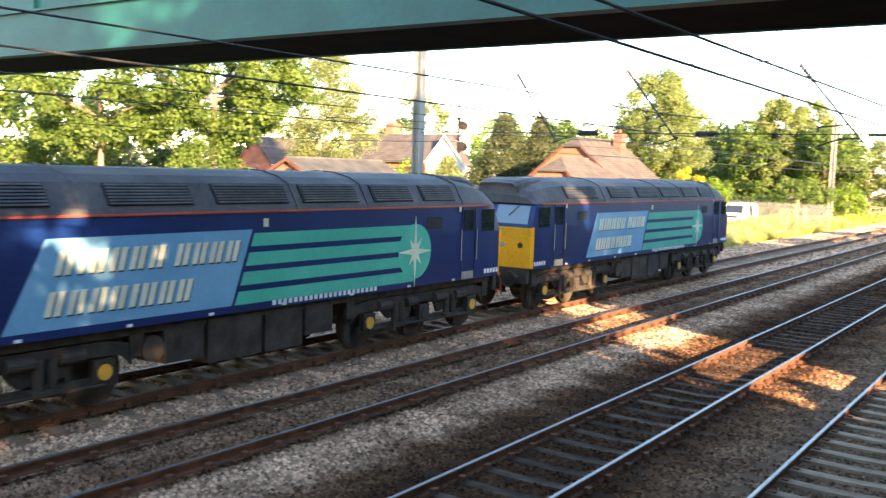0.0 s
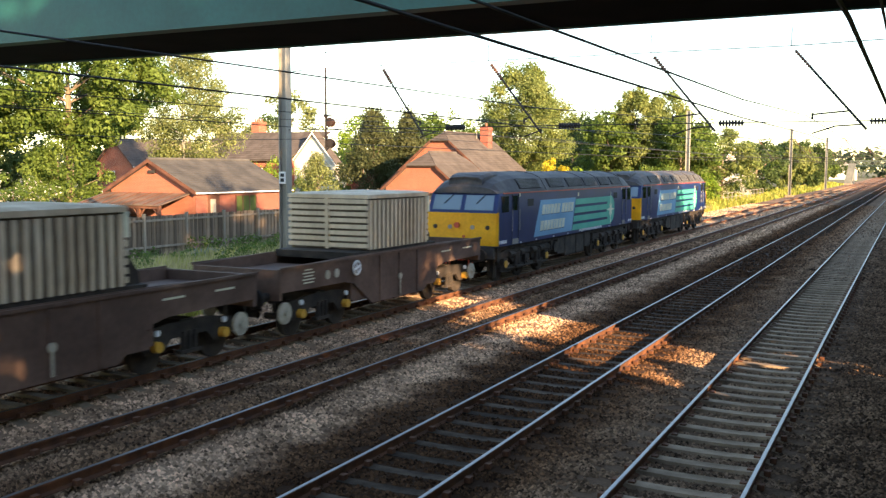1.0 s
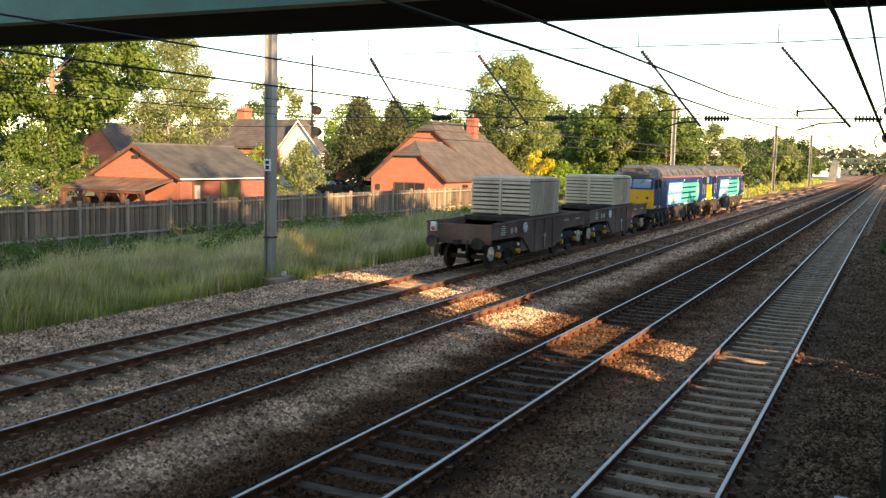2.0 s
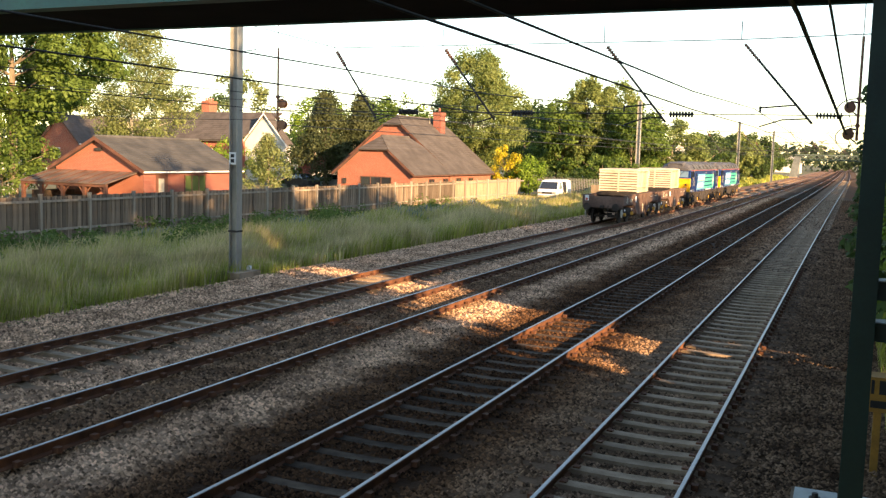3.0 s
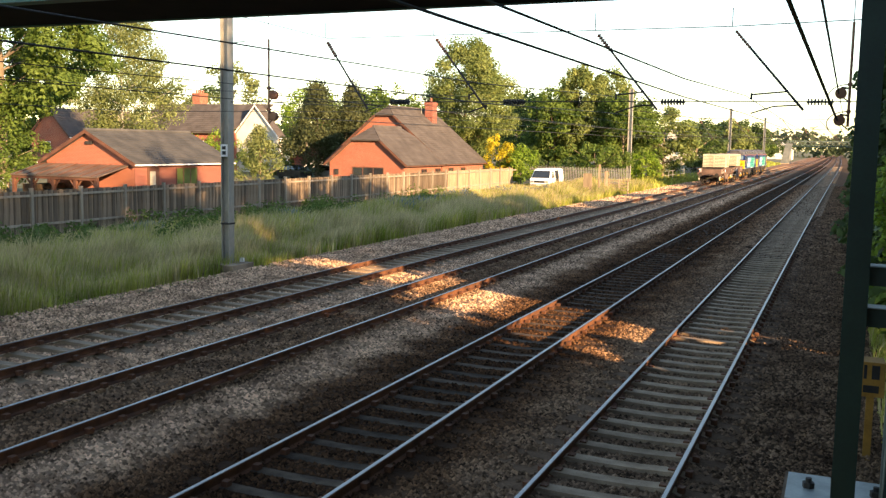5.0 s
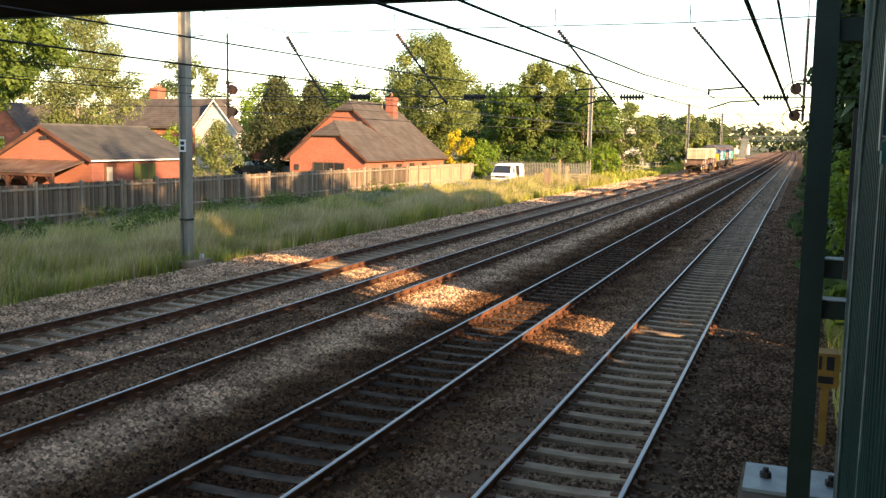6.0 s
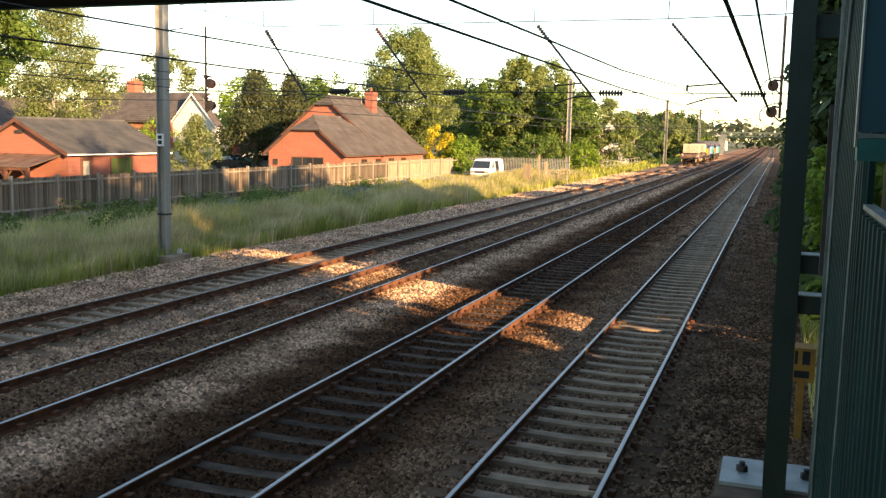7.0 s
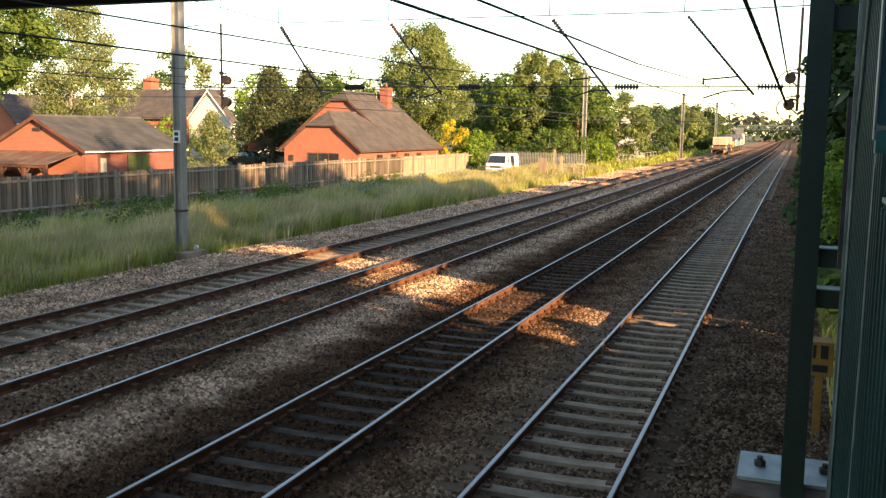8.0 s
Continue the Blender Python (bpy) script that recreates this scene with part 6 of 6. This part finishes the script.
def make_trees():
    make_tree("tree", "broad green maple tree behind the fence", -53.5, 49.0, 14.5, 14.5, 5.4, LEAF_MAPLE, BARK, 1, clumps=125, per=260, leaf=0.16, trunk=0.32, base=-0.2)
    make_tree("tree", "broad green maple tree beside another maple", -60.0, 44.0, 13.0, 13, 4.6, LEAF_MAPLE, BARK, 2, clumps=100, per=150, leaf=0.17, trunk=0.25, base=-0.2)
    make_tree("shrub", "white-flowering elder bush by the fence", -43.6, 36.0, 3.4, 5.5, 0.3, LEAF_MAPLE, BARK, 3, clumps=60, per=110, leaf=0.075, trunk=0.06, blossoms=12)
    make_tree("shrub", "dense green garden shrubs behind the lean-to", -53.0, 47.5, 5.6, 6.5, 0.3, LEAF_MAPLE, BARK, 4, form="drop", clumps=70, per=110, leaf=0.12, trunk=0.08)
    make_tree("birch", "tall pale birch tree with drooping foliage", -66.0, 75.0, 16.5, 10.5, 3.0, LEAF_BIRCH, BIRCH_BARK, 5, form="tall", clumps=170, per=230, leaf=0.115, trunk=0.2)
    make_tree("tree", "rounded tree behind the rendered house", -84.0, 118.0, 15.5, 9, 5.0, LEAF_BIRCH, BARK, 6, clumps=60, per=60, leaf=0.22)
    make_tree("tree", "green tree beyond the rendered house", -78.0, 130.0, 13.5, 10, 3.0, LEAF_LIME, BARK, 7, clumps=60, per=60, leaf=0.22)
    make_tree("conifer", "small grey-green conifer in a garden", -42.6, 64.0, 5.4, 4.6, 0.4, LEAF_BIRCH, BARK, 8, form="cone", clumps=70, per=60, leaf=0.10, trunk=0.09)
    make_tree("shrub", "golden-green garden shrub beside the bungalow", -62.0, 84.0, 5.0, 6.0, 0.4, LEAF_LIME, BARK, 9, clumps=40, per=50, leaf=0.14, trunk=0.06)
    make_tree("conifer", "large dark conifer behind the house", -50.6, 86.6, 10.5, 8.6, 1.0, LEAF_CONIFER, BARK, 10, form="cone", clumps=170, per=110, leaf=0.13, trunk=0.25)
    make_tree("conifer", "second dark conifer close beside the first", -47.6, 88.6, 10.1, 6.6, 0.8, LEAF_CONIFER, BARK, 32, form="cone", clumps=160, per=110, leaf=0.13, trunk=0.22)
    make_tree("shrub", "green hedge between gardens", -57.0, 88.0, 3.2, 8.0, 0.1, LEAF_MAPLE, BARK, 31, clumps=40, per=60, leaf=0.15, trunk=0.06)
    make_tree("tree", "green tree behind the steep roof", -63.0, 128.0, 12.5, 13, 3.0, LEAF_MAPLE, BARK, 11, clumps=80, per=60, leaf=0.25)
    make_tree("poplar", "tall rounded poplar behind the house", -38.5, 97.0, 15.2, 9.5, 2.0, LEAF_POPLAR, BARK, 12, form="tall", clumps=220, per=260, leaf=0.125, trunk=0.25, lean=0.3)
    make_tree("shrub", "golden-leaved bush at the end of the fence", -31.6, 89.5, 5.2, 3.2, 0.3, LEAF_YELLOW, BARK, 13, clumps=50, per=60, leaf=0.11, trunk=0.06)
    make_tree("shrub", "bright lime-green bush at the fence end", -29.6, 90.5, 3.9, 4.6, 0.1, LEAF_LIME, BARK, 14, clumps=60, per=70, leaf=0.11, trunk=0.06)
    make_tree("tree", "dark leafy tree behind the van", -37.0, 125.0, 12.0, 13, 1.0, LEAF_DARK, BARK, 15, clumps=130, per=110, leaf=0.19)
    make_tree("tree", "tall spired green tree beside the line", -31.2, 118.0, 14.2, 7.6, 1.5, LEAF_POPLAR, BARK, 16, form="drop", clumps=110, per=230, leaf=0.155)
    make_tree("tree", "tall spired green tree close to its twin", -27.6, 120.0, 13.6, 7.4, 1.0, LEAF_POPLAR, BARK, 17, form="tall", clumps=110, per=230, leaf=0.155)
    make_tree("tree", "broad green tree below two taller ones", -33.6, 116.0, 10.8, 8.0, 1.0, LEAF_MAPLE, BARK, 116, clumps=90, per=120, leaf=0.2)
    make_tree("tree", "dark green tree at the foot of taller trees", -25.2, 117.0, 10.6, 9.5, 0.6, LEAF_MAPLE, BARK, 117, clumps=100, per=120, leaf=0.2)
    make_tree("tree", "green tree by the far railing", -21.8, 126.0, 9.6, 8, 0.5, LEAF_POPLAR, BARK, 18, clumps=90, per=110, leaf=0.18)
    make_tree("shrub", "bushes growing at the lineside", -25.5, 104.0, 4.5, 8, 0.1, LEAF_MAPLE, BARK, 19, clumps=70, per=70, leaf=0.14, trunk=0.07)
    make_tree("shrub", "lime bush beside the mast", -21.8, 112.0, 3.4, 5, 0.1, LEAF_LIME, BARK, 20, clumps=50, per=60, leaf=0.14, trunk=0.06)
    make_tree("shrub", "clipped dark hedge behind the van", -29.5, 102.0, 2.6, 7.0, 0.1, LEAF_DARK, BARK, 21, clumps=50, per=70, leaf=0.12, trunk=0.06)
    make_tree("tree", "dark rounded tree further down the line", -21.2, 152.0, 8.6, 8, 0.5, LEAF_DARK, BARK, 22, clumps=80, per=60, leaf=0.22)
    for i, (x, y, h, w, lf) in enumerate(((-27, 175, 8.5, 12, LEAF_MAPLE), (-20, 190, 9.5, 8, LEAF_POPLAR), (-20.5, 225, 10.5, 11, LEAF_DARK), (-26, 250, 10, 18, LEAF_MAPLE), (-24, 286, 8, 13, LEAF_DARK), (-28, 330, 10, 22, LEAF_DARK), (-45, 200, 11, 22, LEAF_MAPLE), (-60, 170, 12, 20, LEAF_DARK), (-50, 150, 12, 14, LEAF_MAPLE), (-82, 150, 13, 22, LEAF_DARK), (13, 290, 9, 14, LEAF_DARK), (-34, 430, 8, 26, LEAF_DARK), (-75, 160, 11, 16, LEAF_MAPLE), (-100, 130, 13, 22, LEAF_DARK), (-100, 95, 12, 16, LEAF_MAPLE), (-80, 62, 11, 14, LEAF_DARK), (-75, 45, 12, 16, LEAF_MAPLE))):
        make_tree("tree", "green tree in the distance beside the line", x, y, h, w, 0.5, lf, BARK, 40 + i, clumps=80, per=110, leaf=0.26)
    # near-side trees, mostly unseen and added for shade, with a gap by the stair
    make_tree("tree", "unseen high-crowned tree added to cap the gap for the sun", 10.5, 8.9, 15.0, 10.5, 7.4, LEAF_MAPLE, BARK, 95, clumps=140, per=80, leaf=0.22, trunk=0.22)
    make_tree("tree", "slim dark tree beyond the footbridge column", 2.1, 34.0, 12.0, 3.8, 1.0, LEAF_DARK, BARK, 98, clumps=170, per=90, leaf=0.16, trunk=0.12)
    make_tree("shrub", "bright green bush in the sun beyond the column", 1.5, 22.0, 4.4, 1.9, 1.2, LEAF_LIME, BARK, 99, clumps=40, per=70, leaf=0.08, trunk=0.04)
    make_tree("shrub", "unseen dense bush added beside the stair for shade", 5.4, 4.8, 4.6, 4.0, 0.1, LEAF_DARK, BARK, 96, clumps=60, per=70, leaf=0.16, trunk=0.05)
    make_tree("tree", "dense dark tree added to shade the line and footbridge", 7.5, 5.8, 11.8, 9.4, 0.4, LEAF_DARK, BARK, 79, clumps=230, per=110, leaf=0.22, trunk=0.2)
    y = 20.0
    k = 0
    while y < 250:
        make_tree("shrub", "dense lineside hedge bush close to the rails", 2.7 + bend(y) + random.uniform(-0.3, 0.5), y, random.uniform(3.0, 4.0) + (0.4 if y > 48 else 0.0), 4.6, 0.1, LEAF_DARK if k % 3 else LEAF_MAPLE, BARK, 120 + k, clumps=60, per=65, leaf=0.18, trunk=0.05)
        y += 3.0 + 0.025 * y
        k += 1
    # added low bushes that block the sun below the gap
    for i, (x, y, h) in enumerate(((3.0, 8.4, 1.9), (3.0, 10.8, 1.95), (3.1, 12.0, 2.0), (3.2, 13.2, 1.95), (3.0, 15.6, 2.0), (4.8, 6.6, 2.4), (4.9, 9.2, 2.3), (4.7, 11.8, 2.3), (4.9, 14.4, 2.4))):
        make_tree("shrub", "low dense bush added to keep low sun off the near track", x, y, h, 3.4, 0.0, LEAF_DARK, BARK, 160 + i, clumps=90, per=80, leaf=0.12, trunk=0.03, base=-0.25)
    # added row of trees, heights set by where their shade must fall
    for i, (x, y, h, w) in enumerate(((6.5, 25.5, 10.2, 9), (8.0, 31, 12.2, 10), (7.0, 36.5, 10.8, 8), (7.5, 42.5, 8.8, 8), (7.2, 48.5, 6.6, 8), (7.8, 54.0, 6.9, 8), (7.6, 61, 6.0, 8), (7.4, 68, 6.6, 8), (7.9, 75.5, 5.6, 8), (7.5, 83, 6.2, 8), (8.0, 91, 6.4, 8), (8.2, 100, 5.8, 9), (8.0, 110, 6.6, 9), (8.6, 121, 6.0, 10), (9, 133, 6.8, 11), (9, 147, 6.2, 12), (9, 163, 7, 13), (9.5, 182, 7, 14), (7.0, 19.6, 15.8, 8.6), (8, -3.0, 15.5, 9), (6.6, 0.2, 15, 8), (8.4, -9.6, 16.5, 12), (15, -20, 12, 12), (22, -30, 12, 14), (14, 18, 13, 9), (-6, -14, 12, 10), (3, -10, 11, 9))):
        make_tree("tree", "dense dark tree added to shade the line and footbridge", x, y, h, w, 0.4, LEAF_DARK if i % 3 else LEAF_MAPLE, BARK, 70 + i, clumps=150, per=60, leaf=0.24, trunk=0.2)


def make_far():
    b = thing("footbridge", "distant grey-green lattice footbridge over the tracks", "footbridge")
    bm = B()
    box(bm, -16.0, 14, 300, 302.4, 4.9, 5.25)
    part("deck", bm, POST_GREEN, b)
    for y in (300.0, 302.35):
        bm = B()
        box(bm, -16.0, 14, y - 0.05, y + 0.05, 6.45, 6.65)
        for i in range(20):
            x = -16.0 + i * 1.5
            rod(bm, (x, y, 5.2), (x + 1.5, y, 6.5), 0.07, 5)
            rod(bm, (x, y, 6.5), (x + 1.5, y, 5.2), 0.07, 5)
        part("lattice_parapet", bm, mat("faded_bridge_green", (0.10, 0.14, 0.12), (0.15, 0.19, 0.165), 1.0, 0.8) if y < 301 else POST_GREEN, b)
    for x in (-15.0, 4.5):
        bm = B()
        box(bm, x - 0.4, x + 0.4, 300.4, 302.0, -0.3, 4.9)
        part("pier", bm, STEEL, b)
    r = thing("bridge_stair", "pale grey sheeted stair of the distant footbridge", "stair")
    bm = B()
    prism(bm, [(-17.2, 0.0), (-15.2, 0.0), (-14.2, 5.9), (-16.0, 6.0)], "y", 297.6, 299.6)
    part("side_sheet", bm, mat("weathered_sheet_grey", (0.10, 0.11, 0.11), (0.155, 0.165, 0.16), 1.0, 0.8), r)
    bm = B()
    prism(bm, [(-17.4, -0.3), (-15.0, -0.3), (-15.0, 0.0), (-17.4, 0.0)], "y", 297.4, 299.8)
    part("plinth", bm, CONCRETE, r)
    # far woods that close the horizon
    rng = np.random.RandomState(3)
    cs, rs = [], []
    for i in range(420):
        a = -1.6 + 2.9 * i / 420
        R = 520 + rng.rand() * 160
        cs.append((R * math.sin(a), R * math.cos(a), 2 + rng.rand() * 9))
        rs.append(7 + 5 * rng.rand())
    v, f = leaf_cloud(rng, cs, rs, 90, 1.6, 0.7)
    tagged(new("far_woods", cloud_mesh("far_woods", v.tolist(), f.tolist(), [HILL])), "distant belt of trees on the skyline", "woods", kind="stuff")


def make_stake():
    bm = B()
    box(bm, -18.43, -18.31, 26.45, 26.57, -0.5, 0.1)
    solid("marker_stake", bm, WHITE_PAINT, "short white-painted marker stake beside the mast foot", "stake", bevel=0.01)


# ---------- build ----------
make_ground()
make_trackbed()
make_bridge()
make_overhead()
make_houses()
make_van()
make_car(-53.0, 86.0, 70, "dark car parked behind the fence", DARK_STEEL)
make_car(-49.5, 88.0, 80, "silver-grey car parked behind the fence", STEEL)
make_gate()
make_milepost()
make_stake()
make_trees()
make_far()
make_grass()
loco_rear = make_loco("dark blue diesel locomotive with light blue panel and green stripes")
loco_front = copy_thing(loco_rear, pose(0, 0, 0))
loco_front["label"] = "leading dark blue diesel locomotive with faded panel and green stripes"
wagon_front = make_wagon("brown flask wagon with cream ribbed cover behind the locomotive")
wagon_rear = copy_thing(wagon_front, pose(0, 0, 0))
wagon_rear["label"] = "last brown flask wagon with cream ribbed cover and tail lamp"
make_tail_lamp(wagon_rear)
make_fence()
make_track("a", RAIL_DULL, CONCRETE, 0.66, "railway track on concrete sleepers that carries the train", -0.01)
make_track("b", RAIL_TOP, DARK_SLEEPER, 0.66, "railway track with dirty sleepers sunk in ballast", -0.105)
make_track("c", RAIL_TOP, OILY_SLEEPER, 0.66, "railway track with rusty rails and oily sleepers", 0.022)
make_track("d", RAIL_TOP, CONCRETE, 0.63, "railway track on pale concrete sleepers with shiny rails", 0.07)
stones("ballast_stones", 95000, -17.8, -7.2, 6.5, 46, -0.15, 0.038, "loose grey-brown ballast stones")
stones("ballast_stones", 105000, -7.4, 0.95, 5.5, 40, -0.15, 0.034, "dark brown ballast stones, dirty and darkened for shade", None, 6)
stones("ballast_stones", 36000, -17.8, -7.3, 44, 120, -0.15, 0.075, "grey-brown ballast stones further along", None, 8)
stones("ballast_stones", 34000, -7.3, 0.95, 38, 120, -0.15, 0.07, "brown ballast stones further along, dirty and darkened for shade", None, 9)

# ---------- movement of the train ----------
RUN = [(t, 4.05 + 25.25 * t) for t in (0.0, 0.5, 1.0, 1.5, 2.25, 3.0, 4.0, 5.0, 6.0, 7.0, 8.0)]


def motions():
    x0, z0 = TRACKS["a"]
    for vehicle, offset, mid in ((loco_rear, 0.0, 8.5), (loco_front, 18.72, 8.5), (wagon_front, -6.65, 0.0), (wagon_rear, -18.4, 0.0)):
        rows = []
        for t, y in RUN:
            yy = y + offset
            rows.append((t, pose(x0 + bend(yy), yy, z0, 0, 0, bend_turn(yy + mid))))
        walk(vehicle, rows)


motions()
